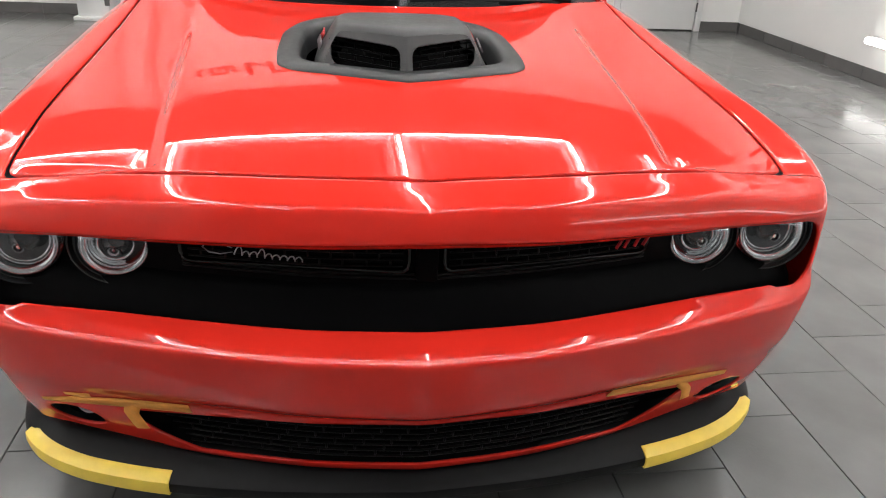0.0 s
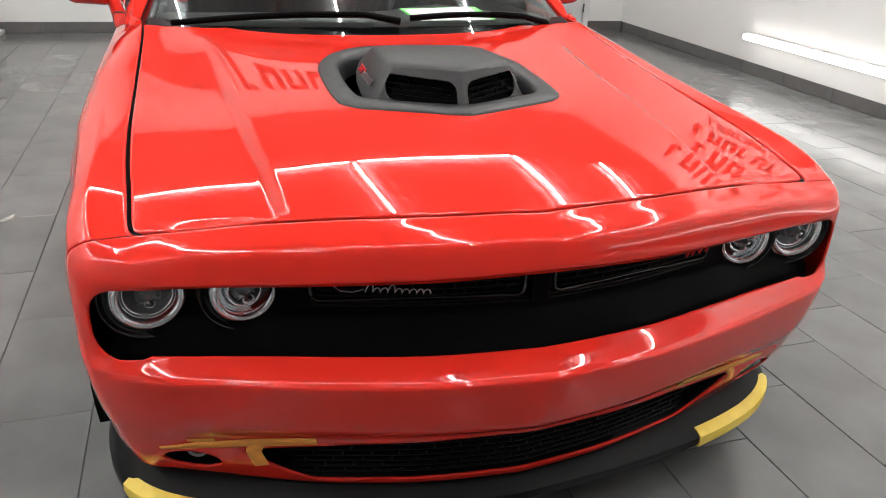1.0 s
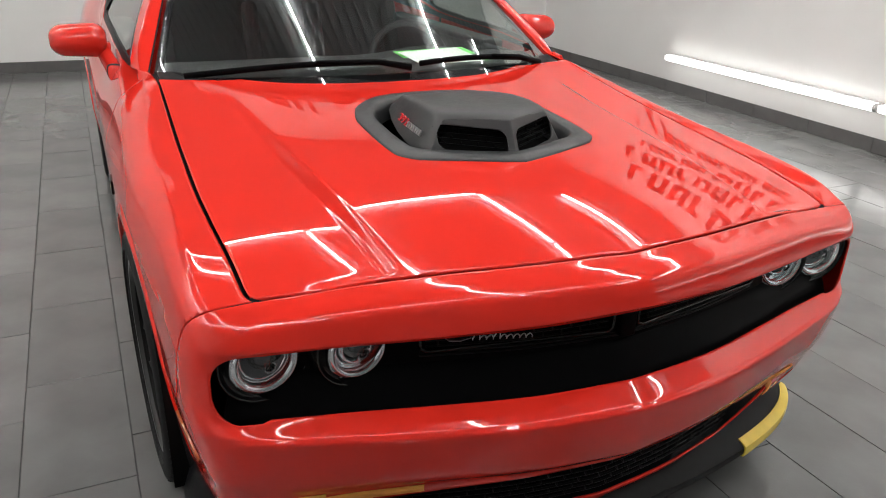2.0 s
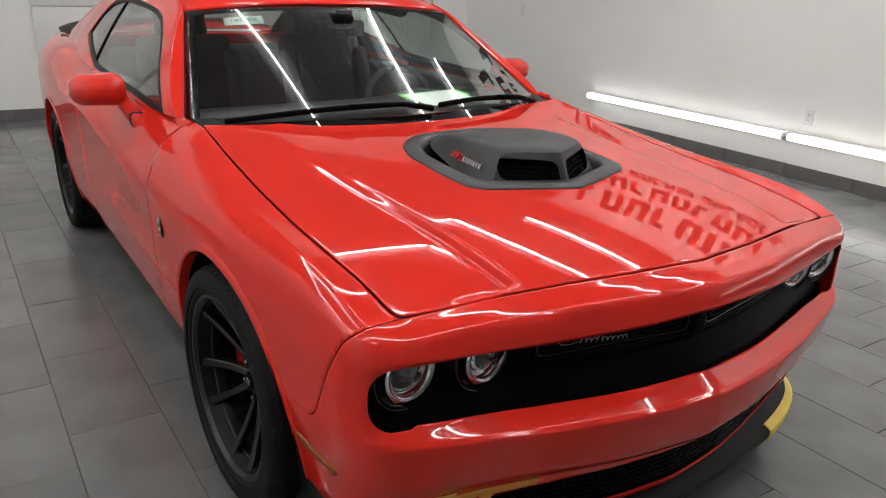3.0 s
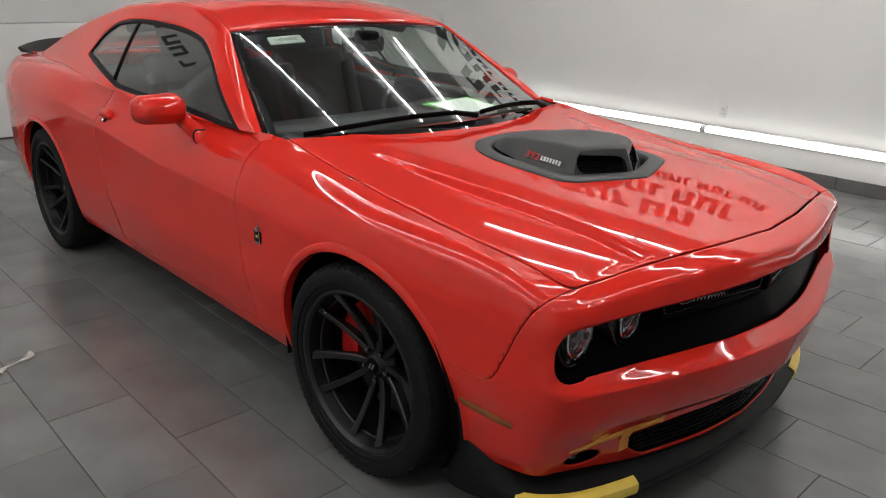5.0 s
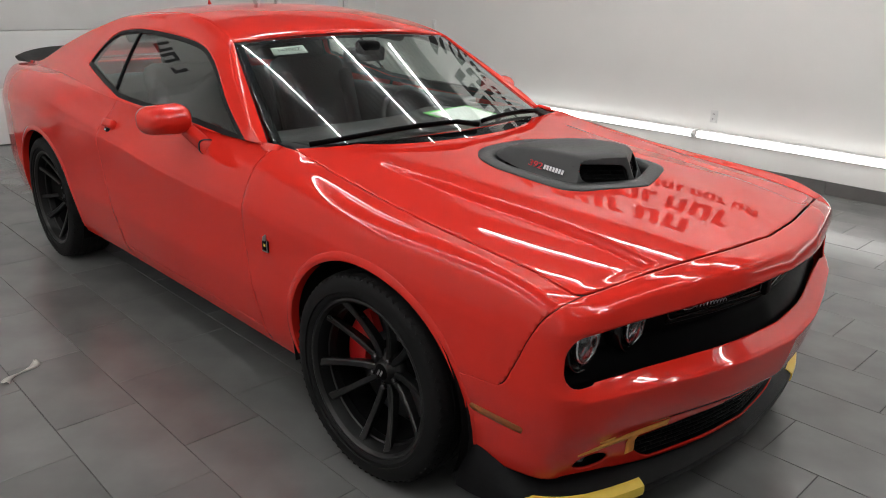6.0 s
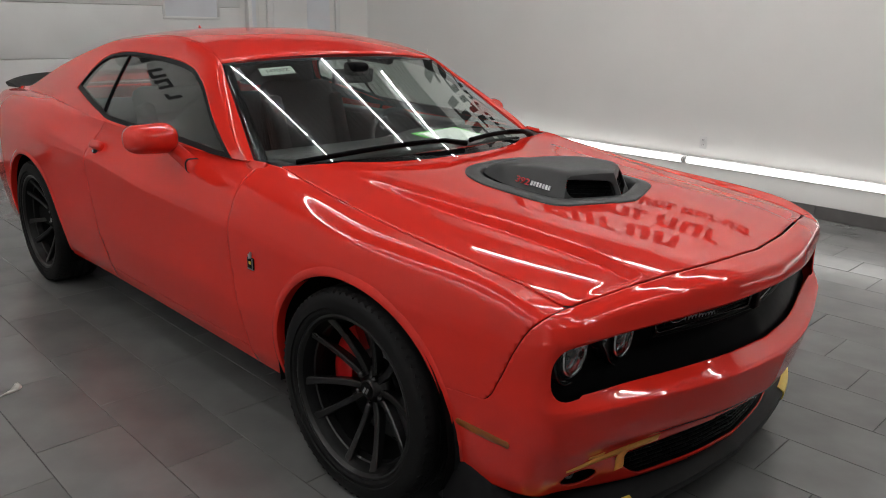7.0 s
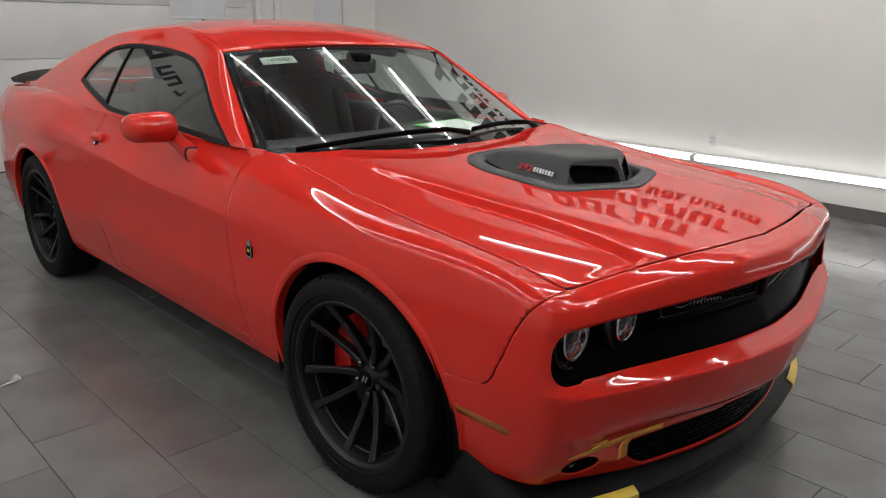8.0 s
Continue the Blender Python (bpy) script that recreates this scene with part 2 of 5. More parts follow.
def ceiling_mesh():
    """Corrugated sheet with ribs along the room."""
    prof = []
    x = X0
    while x < X1 + 0.4:
        prof += [(x, CEIL), (x + 0.035, CEIL), (x + 0.05, CEIL + 0.03), (x + 0.125, CEIL + 0.03)]
        x += 0.14
    low = [(a, Y0 - 0.1, z) for a, z in prof]
    high = [(a, Y1 + 0.45, z) for a, z in prof]
    return loft([low, high], closed=False)


ceiling = part("ceiling", build(ceiling_mesh(), CEILING, False), None, "", 0.03)
tagged(ceiling, "dark corrugated metal ceiling", "ceiling", "", "structure")

# ---- the car's surfaces ----
OUT = [(0, 0), (0.2, 0.022), (0.43, 0.075), (0.62, 0.13), (0.762, 0.171), (0.862, 0.210), (0.889, 0.265), (0.903, 0.36), (0.912, 0.50),
       (0.930, 0.72), (0.948, 0.96), (0.951, 1.25), (0.95, 1.5), (0.948, 2.3), (0.95, 3.0), (0.963, 3.6), (0.967, 3.92), (0.957, 4.32),
       (0.92, 4.65), (0.84, 4.9), (0.7, 4.985), (0.35, 5.02), (0, 5.03)]
OS = np.r_[0, np.cumsum(np.hypot(*np.diff(np.array(OUT), axis=0).T))]
OX, OY = np.array(OUT).T

LOWER = [(0.002, 0.52), (0.010, 0.45), (0.02, 0.39), (0.034, 0.32), (0.06, 0.255)]
STATIONS = {
    0: [(0.088, 0.862), (0.045, 0.842), (0.012, 0.812), (0.0, 0.787), (0.016, 0.768), (0.028, 0.594), (-0.026, 0.5655), (-0.035, 0.5545), (-0.008, 0.43), (0.03, 0.388), (0.06, 0.30), (0.088, 0.222)],
    2: [(0.078, 0.843), (0.040, 0.822), (0.010, 0.79), (0.0, 0.767), (0.016, 0.750), (0.028, 0.590), (-0.0240, 0.5635), (-0.032, 0.5525), (-0.002, 0.435), (0.03, 0.39), (0.055, 0.30), (0.085, 0.226)],
    4: [(0.058, 0.824), (0.033, 0.806), (0.008, 0.780), (0.0, 0.750), (0.010, 0.736), (0.014, 0.592), (-0.0180, 0.566), (-0.024, 0.555), (0.0, 0.44), (0.022, 0.39), (0.05, 0.318), (0.09, 0.255)],
    5: [(0.075, 0.820), (0.040, 0.813), (0.014, 0.784), (0.002, 0.747), (0.002, 0.714), (0.002, 0.610), (-0.006, 0.568), (-0.003, 0.545), (0.016, 0.448), (0.036, 0.394), (0.062, 0.328), (0.092, 0.264)],
    6: [(0.105, 0.823), (0.048, 0.826), (0.014, 0.796), (0.003, 0.742), (0.0, 0.70), (0.0, 0.64), (0.0, 0.58), (0.005, 0.52), (0.018, 0.45), (0.032, 0.395), (0.048, 0.33), (0.074, 0.266)],
    8: [(0.122, 0.864), (0.064, 0.871), (0.022, 0.835), (0.004, 0.757), (0.0, 0.715), (0.0, 0.65), (0.0, 0.58), (0.003, 0.52), (0.012, 0.45), (0.020, 0.39), (0.031, 0.33), (0.048, 0.270)],
    10: [(0.160, 0.913), (0.102, 0.910), (0.037, 0.874), (0.005, 0.785), (0.0, 0.735), (0.0, 0.67), (0.0, 0.59)] + LOWER,
    12: [(0.172, 1.0), (0.130, 0.982), (0.060, 0.930), (0.006, 0.808), (0.0, 0.765), (0.0005, 0.70), (0.002, 0.6)] + LOWER,
    13: [(0.078, 1.02), (0.074, 0.985), (0.055, 0.93), (0.0075, 0.826), (0.0, 0.797), (0.001, 0.766), (0.005, 0.64)] + LOWER,
    14: [(0.08, 1.045), (0.072, 1.01), (0.050, 0.96), (0.007, 0.884), (0.0, 0.855), (0.001, 0.82), (0.005, 0.66)] + LOWER,
    16: [(0.165, 1.085), (0.105, 1.068), (0.050, 1.01), (0.016, 0.94), (0.0, 0.86), (0.0, 0.77), (0.0, 0.66)] + LOWER,
    18: [(0.20, 1.075), (0.120, 1.062), (0.050, 1.0), (0.016, 0.93), (0.0, 0.85), (0.0, 0.75), (0.0, 0.65)] + LOWER,
    20: [(0.12, 1.065), (0.07, 1.045), (0.03, 0.985), (0.01, 0.91), (0.0, 0.83), (0.0, 0.74), (0.0, 0.64)] + LOWER,
    22: [(0.10, 1.065), (0.05, 1.04), (0.02, 0.98), (0.005, 0.9), (0.0, 0.82), (0.0, 0.73), (0.0, 0.64)] + LOWER,
}
SS = [OS[k] for k in STATIONS]
CTRL = np.array([STATIONS[k] for k in STATIONS])


SHUT = [(0, 0.088), (0.2, 0.108), (0.42, 0.152), (0.6, 0.197), (0.715, 0.228), (0.758, 0.242), (0.770, 0.270), (0.776, 0.40), (0.784, 0.55), (0.788, 0.75),
        (0.786, 0.96), (0.781, 1.25), (0.777, 1.5), (0.87, 2.3), (0.87, 3.0), (0.83, 3.6), (0.80, 3.9), (0.765, 4.3), (0.725, 4.6), (0.69, 4.8), (0.60, 4.87), (0.3, 4.92), (0, 4.93)]
SHX, SHY = np.array(SHUT).T
ROUND = np.linspace(0, OS[-1], 2600)


def flowing(xs, ys, sigma=0.028, mirrored=True):
    """A curve through the given stations, eased so that highlights run evenly along it."""
    y = pchip(xs, ys, ROUND)
    n = int(4 * sigma / ROUND[1])
    k = np.exp(-0.5 * (np.arange(-n, n + 1) * ROUND[1] / sigma) ** 2)
    ends = np.r_[y[n:0:-1] if mirrored else 2 * y[0] - y[n:0:-1], y, 2 * y[-1] - y[-2:-n - 2:-1]]
    return np.convolve(ends, k / k.sum(), "valid")


FLOW_X, FLOW_Y = flowing(OS, OX, 0.018, False), flowing(OS, OY, 0.018)
FLOW_OFF = [flowing(SS, CTRL[:, k, 0]) for k in range(CTRL.shape[1])]
FLOW_Z = [flowing(SS, CTRL[:, k, 1]) for k in range(CTRL.shape[1])]


def out_x(a):
    return np.interp(a, ROUND, FLOW_X)


def out_y(a):
    return np.interp(a, ROUND, FLOW_Y)


def arc_at(k, x=None, y=None):
    """Arc length along the outline at a given x (front) or y (side)."""
    s = np.linspace(0, OS[-1], 4000)
    if x is not None:
        s = s[s < 1.4]
        return float(s[np.argmin(abs(out_x(s) - x))])
    s = s[(s > 0.9) & (s < 5.6)]
    return float(np.interp(y, out_y(s), s))


EA, EB, EC, ED, EL = 0.8819, -0.0416, 0.0793, -0.2084, 0.2


def hood_z(x, y):
    x = np.abs(x)
    c = 0.841 + 0.056 * y + 0.076 * np.tanh(y / 0.4)
    e = EA + EB * y + EC * y * y + ED * np.exp(-np.maximum(y, -0.05) / EL)
    z = c - (c - e) * np.clip(x / 0.785, 0, 1.2) ** 2.4
    ridge = 0.478 + 0.085 * (y - 0.2)
    out = x - ridge
    pocket = smooth(-0.006, 0.030, out) * smooth(0.188, 0.212 + 0.30 * np.maximum(out, 0), y) * (1 - smooth(0.8, 1.42, y))
    return z - 0.024 * pocket * np.clip(1 - np.maximum(out, 0) / (0.785 - ridge), 0, 1)


def ring(s, v):
    """The body's skin: s round the outline from the nose, v from the shut line (0) down to the sill (11)."""
    s, v = np.asarray(s, float), np.asarray(v, float)
    a, g = np.abs(s), np.where(s < 0, -1.0, 1.0)
    ox, oy = out_x(a), out_y(a)
    h = 0.012
    tx = out_x(a + h) - out_x(a - h)
    ty = out_y(a + h) - out_y(a - h)
    ln = np.hypot(tx, ty) + 1e-9
    nx, ny = -ty / ln * smooth(0, 0.1, a) * smooth(0, 0.1, OS[-1] - a), tx / ln
    nx, ny = nx / np.hypot(nx, ny), ny / np.hypot(nx, ny)
    K = CTRL.shape[1]
    off = np.stack([np.interp(a, ROUND, FLOW_OFF[k]) for k in range(K)], 1)
    z = np.stack([np.interp(a, ROUND, FLOW_Z[k]) for k in range(K)], 1)
    px, py = ox[:, None] + nx[:, None] * off, oy[:, None] + ny[:, None] * off
    wide = 0.15
    wx = out_x(np.clip(a + wide, 0, OS[-1])) - np.where(a < wide, -1, 1) * out_x(np.abs(a - wide))
    wy = out_y(np.clip(a + wide, 0, OS[-1])) - out_y(np.abs(a - wide))
    ln = np.hypot(wx, wy) + 1e-9
    for k in range(8, K):
        px[:, k], py[:, k] = ox - wy / ln * off[:, k], oy + wx / ln * off[:, k]
    px[:, 0], py[:, 0] = pchip(OS, SHX, a), pchip(OS, SHY, a)
    x0, y0 = px[:, 0], py[:, 0]
    lift = (hood_z(x0, y0) - z[:, 0]) * (1 - smooth(1.4, 1.6, oy))
    z[:, 0] += lift
    z[:, 1] += lift * 0.6
    z[:, 2] += lift * 0.2
    nose = 1 - smooth(OS[4] - 0.06, OS[5] + 0.02, a)
    for k, drop in ((1, 0.0012), (2, 0.011)):
        z[:, k] += nose * (hood_z(np.clip(px[:, k], -0.775, 0.775), py[:, k]) - drop - z[:, k])

    front = 1 - smooth(OS[4], OS[5], a)
    creases = ((1, 0.55 * smooth(OS[5], OS[6], a) * (1 - smooth(0.65, 1.05, oy))), (3, 0.35 * smooth(OS[5], OS[6], a) * (1 - smooth(3.2, 3.8, oy))),
               (5, 0.9 * front), (6, 0.7 * front))

    def across(q):
        d = np.diff(q, axis=1)
        m = np.zeros_like(q)
        m[:, 0], m[:, -1] = d[:, 0], d[:, -1]
        p = d[:, :-1] * d[:, 1:]
        m[:, 1:-1] = np.where(p > 0, 2 * p / (d[:, :-1] + d[:, 1:] + 1e-12 * np.sign(d[:, 1:] + 1e-15)), 0)
        before, after = m.copy(), m.copy()
        for k, c in creases:
            before[:, k] += c * (d[:, k - 1] - m[:, k])
            after[:, k] += c * (d[:, k] - m[:, k])
        i = np.clip(np.floor(v).astype(int), 0, K - 2)
        t = v - i
        r = np.arange(len(v))
        return (q[r, i] * (1 + 2 * t) * (1 - t) ** 2 + after[r, i] * t * (1 - t) ** 2
                + q[r, i + 1] * t * t * (3 - 2 * t) + before[r, i + 1] * t * t * (t - 1))

    return np.stack([g * across(px), across(py), across(z)], 1)


def box_sdf(dx, dy, hx, hy, r):
    qx, qy = np.abs(dx) - hx + r, np.abs(dy) - hy + r
    return np.hypot(np.maximum(qx, 0), np.maximum(qy, 0)) + np.minimum(np.maximum(qx, qy), 0) - r


S_END = arc_at(0, x=0.856)


def grille_hole(s, v, P):
    a = np.abs(s)
    hi = np.interp(a, ROUND, FLOW_Z[4])
    lo = np.interp(a, ROUND, FLOW_Z[5])
    hi = np.where(a > OS[4], 0.736 + (a - OS[4]) * 0.0, hi)
    lo = np.where(a > OS[4], 0.588, lo)
    mid, half = (hi + lo) / 2, (hi - lo) / 2
    return -box_sdf(a, P[:, 2] - mid, S_END, half, 0.062)


def low_grille_hole(s, v, P):
    x = np.abs(P[:, 0])
    top = 0.378 - 0.02 * (x / 0.55) ** 2
    bottom = 0.240 + 0.128 * np.clip((x - 0.45) / 0.165, 0, 1.2) ** 1.35
    d = np.maximum(P[:, 2] - top, bottom - P[:, 2])
    return -np.maximum(d, x - 0.615)


def fog_hole(s, v, P):
    return -((np.hypot((np.abs(P[:, 0]) - 0.702) / 1.6, (P[:, 2] - 0.313 - 0.13 * (np.abs(P[:, 0]) - 0.702)) / 0.92)) - 0.036)


WHEEL_Z, WHEEL_R, FRONT_Y, REAR_Y = 0.358, 0.36, 0.944, 3.915
ARCH_R = 0.400
ARCH_Y = FRONT_Y + 0.012
FORWARD = 0.90


def arch(yc, r):
    return lambda s, v, P: r - np.hypot((P[:, 1] - yc) * np.where(P[:, 1] < yc, FORWARD, 1.0), (P[:, 2] - 0.365) * 1.02)


def nose_line(z):
    """How far back the front fascia reaches at a height."""
    return pchip([0.2, 0.535, 0.555, 0.62, 0.72, 0.775, 0.83, 0.9], [0.62, 0.60, 0.390, 0.345, 0.300, 0.272, 0.238, 0.232], z)


def door_front(z):
    return pchip([0.2, 0.33, 0.79, 1.0], [1.56, 1.575, 1.64, 1.635], z)


def door_back(z):
    return pchip([0.2, 0.4, 0.7, 0.83, 0.95, 1.06], [2.86, 2.9, 3.0, 3.02, 2.97, 2.89], z)


GAP = 0.0019
fine_v = np.r_[np.linspace(0, 5, 46), np.linspace(5, 11, 61)[1:]]
side_v = np.linspace(0, 11, 100)
front_s = np.linspace(-1.55, 1.55, 221)

car = thing("car", (0, 2.45, 0), "glossy red coupe with black hood scoop parked on tile floor", "car")


def skin(name, us, vs, cuts, label="", mat=PAINT, thick=0.006):
    v, f = clipped(us, vs, ring, cuts)
    return part(name, mesh_of(v, f, mat), car, label, thick)


front_fascia = skin("front_bumper", front_s, fine_v, [
    lambda s, v, P: P[:, 1] - nose_line(P[:, 2]) + GAP, grille_hole, low_grille_hole, fog_hole, arch(ARCH_Y, ARCH_R)],
    "glossy red front fascia with a wide headlamp slot")

fs = np.linspace(float(OS[4]), arc_at(0, y=1.75), 120)
ds = np.linspace(arc_at(0, y=1.5), arc_at(0, y=3.1), 90)
qs = np.linspace(arc_at(0, y=2.8), OS[-1], 150)
SILL = 0.325
for side in (-1, 1):
    skin("fender", side * fs, side_v, [
        lambda s, v, P: nose_line(P[:, 2]) + GAP - P[:, 1], lambda s, v, P: P[:, 1] - door_front(P[:, 2]) + GAP,
        arch(ARCH_Y, ARCH_R)], "red front fender with a rolled wheel arch")
    skin("door", side * ds, side_v, [
        lambda s, v, P: door_front(P[:, 2]) + GAP - P[:, 1], lambda s, v, P: P[:, 1] - door_back(P[:, 2]) + GAP,
        lambda s, v, P: SILL + GAP - P[:, 2]], "closed red door with a crease along it")
    skin("rocker_panel", side * ds, side_v, [
        lambda s, v, P: door_front(P[:, 2]) + GAP - P[:, 1], lambda s, v, P: P[:, 1] - door_back(P[:, 2]) + GAP,
        lambda s, v, P: P[:, 2] - SILL + GAP], "red sill below the door")
    skin("quarter_panel", side * qs, side_v, [
        lambda s, v, P: door_back(P[:, 2]) + GAP - P[:, 1], arch(REAR_Y, ARCH_R + 0.005)], "red rear quarter with a wide haunch")

def behind(s, v):
    p = ring(s, v)
    p[:, 0] -= np.sign(p[:, 0]) * 0.016
    return p


# Black strips added behind the panel gaps, so that the gaps read as shaded.
for side in (-1, 1):
    for nm, us, line, keep in (("fender_joint", fs, nose_line, arch(ARCH_Y, ARCH_R)), ("door_joint", ds, door_front, None), ("door_joint", np.linspace(arc_at(0, y=2.8), arc_at(0, y=3.2), 30), door_back, None)):
        cuts = [lambda s, v, P, line=line: np.abs(P[:, 1] - line(P[:, 2])) - 0.014] + ([keep, lambda s, v, P: 0.562 - P[:, 2]] if keep else [])
        v, f = clipped(side * us, side_v, behind, cuts)
        part(nm, mesh_of(v, f, DARK), car, "black backing strip added to shade the panel joint")

# hood
EDGE = ring(np.linspace(-arc_at(0, y=1.545), arc_at(0, y=1.545), 300), np.zeros(300))[:, :2]


def edge_distance(x, y):
    """Distance to the hood's outline, below 0 inside it."""
    a, b = EDGE[:-1], EDGE[1:]
    p = np.stack([x, y], 1)[:, None]
    d = b - a
    t = np.clip(((p - a) * d).sum(2) / ((d * d).sum(1) + 1e-12), 0, 1)
    near = np.sqrt((((a + t[..., None] * d) - p) ** 2).sum(2)).min(1)
    front = np.interp(np.abs(x), *edge_front())
    inside = (y > front) & (np.abs(x) < edge_half(y))
    return np.where(inside, -near, near)


def edge_front():
    half = EDGE[EDGE[:, 0] >= 0]
    half = half[np.argsort(half[:, 0])]
    k = half[:, 1] < 0.4
    return half[k, 0], half[k, 1]


def edge_half(y):
    half = EDGE[EDGE[:, 0] >= 0]
    half = half[np.argsort(half[:, 1])]
    return np.interp(y, half[:, 1], half[:, 0], right=half[-1, 0])


def hood_pos(u, v):
    w = np.abs(u)
    x = u * (1 + 0.085 / 0.478 * (v - 0.2) * smooth(0, 0.4, w) * (1 - smooth(0.56, 0.80, w)))
    return np.stack([x, v, hood_z(x, v)], 1)


def hood_back(x):
    return 1.535 - 0.075 * (1 - np.clip(np.abs(x) / 0.76, 0, 1) ** 2.2)


def bezel_half(y):
    return pchip([0.530, 0.543, 0.588, 0.628, 0.68, 0.80, 0.95, 1.06, 1.15, 1.19, 1.20], [0.0, 0.05, 0.175, 0.262, 0.298, 0.306, 0.303, 0.275, 0.205, 0.12, 0.0], y)


SCOOP_IN = 0.03


def scoop_hole(u, v, P):
    return bezel_half(v) - SCOOP_IN - np.abs(P[:, 0])


half_u = np.r_[np.linspace(0, 0.46, 36), np.linspace(0.464, 0.51, 14), np.linspace(0.52, 0.82, 30)]
hv, hf = clipped(np.r_[-half_u[:0:-1], half_u], np.r_[np.linspace(0.06, 0.17, 12), np.linspace(0.176, 0.23, 12), np.linspace(0.24, 1.56, 120)], hood_pos,
                 [lambda u, v, P: edge_distance(P[:, 0], P[:, 1]) + 0.0085, lambda u, v, P: v - hood_back(P[:, 0]),
                  lambda u, v, P: np.where((v > 0.54) & (v < 1.2), scoop_hole(u, v, P), -0.1)])
# A black bar is added in the gap round the hood as its shade.
gap_path = [(float(x), float(y), float(hood_z(np.array([x]), np.array([y]))[0]) - 0.018) for x, y in EDGE[::3]]
part("hood_gutter", build(tube(gap_path, 0.011, 8), DARK), car, "black bar added to shade the gap round the hood")
hood = part("hood", mesh_of(hv, hf, PAINT), car, "glossy red hood with a raised centre and a cut-out", 0.010)

# ---- greenhouse ----
SEAM = ([1.60, 1.75, 2.0, 2.13, 2.206, 2.40, 2.55, 2.8, 3.3, 3.7, 3.95, 4.45, 4.8], [0.8195, 0.771, 0.690, 0.648, 0.623, 0.588, 0.572, 0.56, 0.545, 0.52, 0.53, 0.60, 0.63],
        [0.941, 1.039, 1.203, 1.288, 1.338, 1.392, 1.418, 1.436, 1.420, 1.336, 1.262, 1.10, 1.078])


def seam(y):
    return pchip(SEAM[0], SEAM[1], y), pchip(SEAM[0], SEAM[2], y)


def belt(y):
    s = np.interp(y, BELT_Y, BELT_S)
    p = ring(s, np.zeros(len(s)))
    return p[:, 0], p[:, 2]


BELT_S = np.linspace(arc_at(0, y=1.4), arc_at(0, y=4.7), 200)
BELT_Y = ring(BELT_S, np.zeros(200))[:, 1]


def cabin_side(u, q):
    """u: along the car, q: 0 at the belt line to 1 at the roof seam."""
    bx, bz = belt(u)
    sx, sz = seam(u)
    h = sz - bz
    bx = np.where(u < 2.3, bx + 0.55 * (0.87 - bx) * smooth(1.6, 1.82, u), bx)

    def face(d):
        return bx - 0.60 * d - 0.37 * d * d
    d = np.clip(q / 0.75, 0, 1) * 0.93 * h
    t = np.clip((q - 0.75) / 0.25, 0, 1)
    x = (1 - t) ** 2 * face(d) + 2 * t * (1 - t) * face(0.99 * h) + t * t * sx
    z = bz + (1 - t) ** 2 * d + 2 * t * (1 - t) * 0.99 * h + t * t * h
    return np.stack([x, u, z], 1)


def win_top(y):
    return pchip([1.66, 1.76, 1.98, 2.237, 2.372, 2.514, 2.778, 3.017, 3.263, 3.35, 3.41, 3.455, 3.52], [0.94, 1.0, 1.117, 1.262, 1.309, 1.331, 1.349, 1.355, 1.335, 1.30, 1.245, 1.165, 1.0], y)


def win_low(y):
    return pchip([1.66, 1.76, 1.876, 2.197, 2.89, 3.035, 3.44, 3.6], [0.995, 1.0, 1.008, 1.03, 1.05, 1.077, 1.155, 1.19], y)


def window_gap(u, q, P):
    return -np.maximum(P[:, 2] - win_top(P[:, 1]), win_low(P[:, 1]) - P[:, 2])


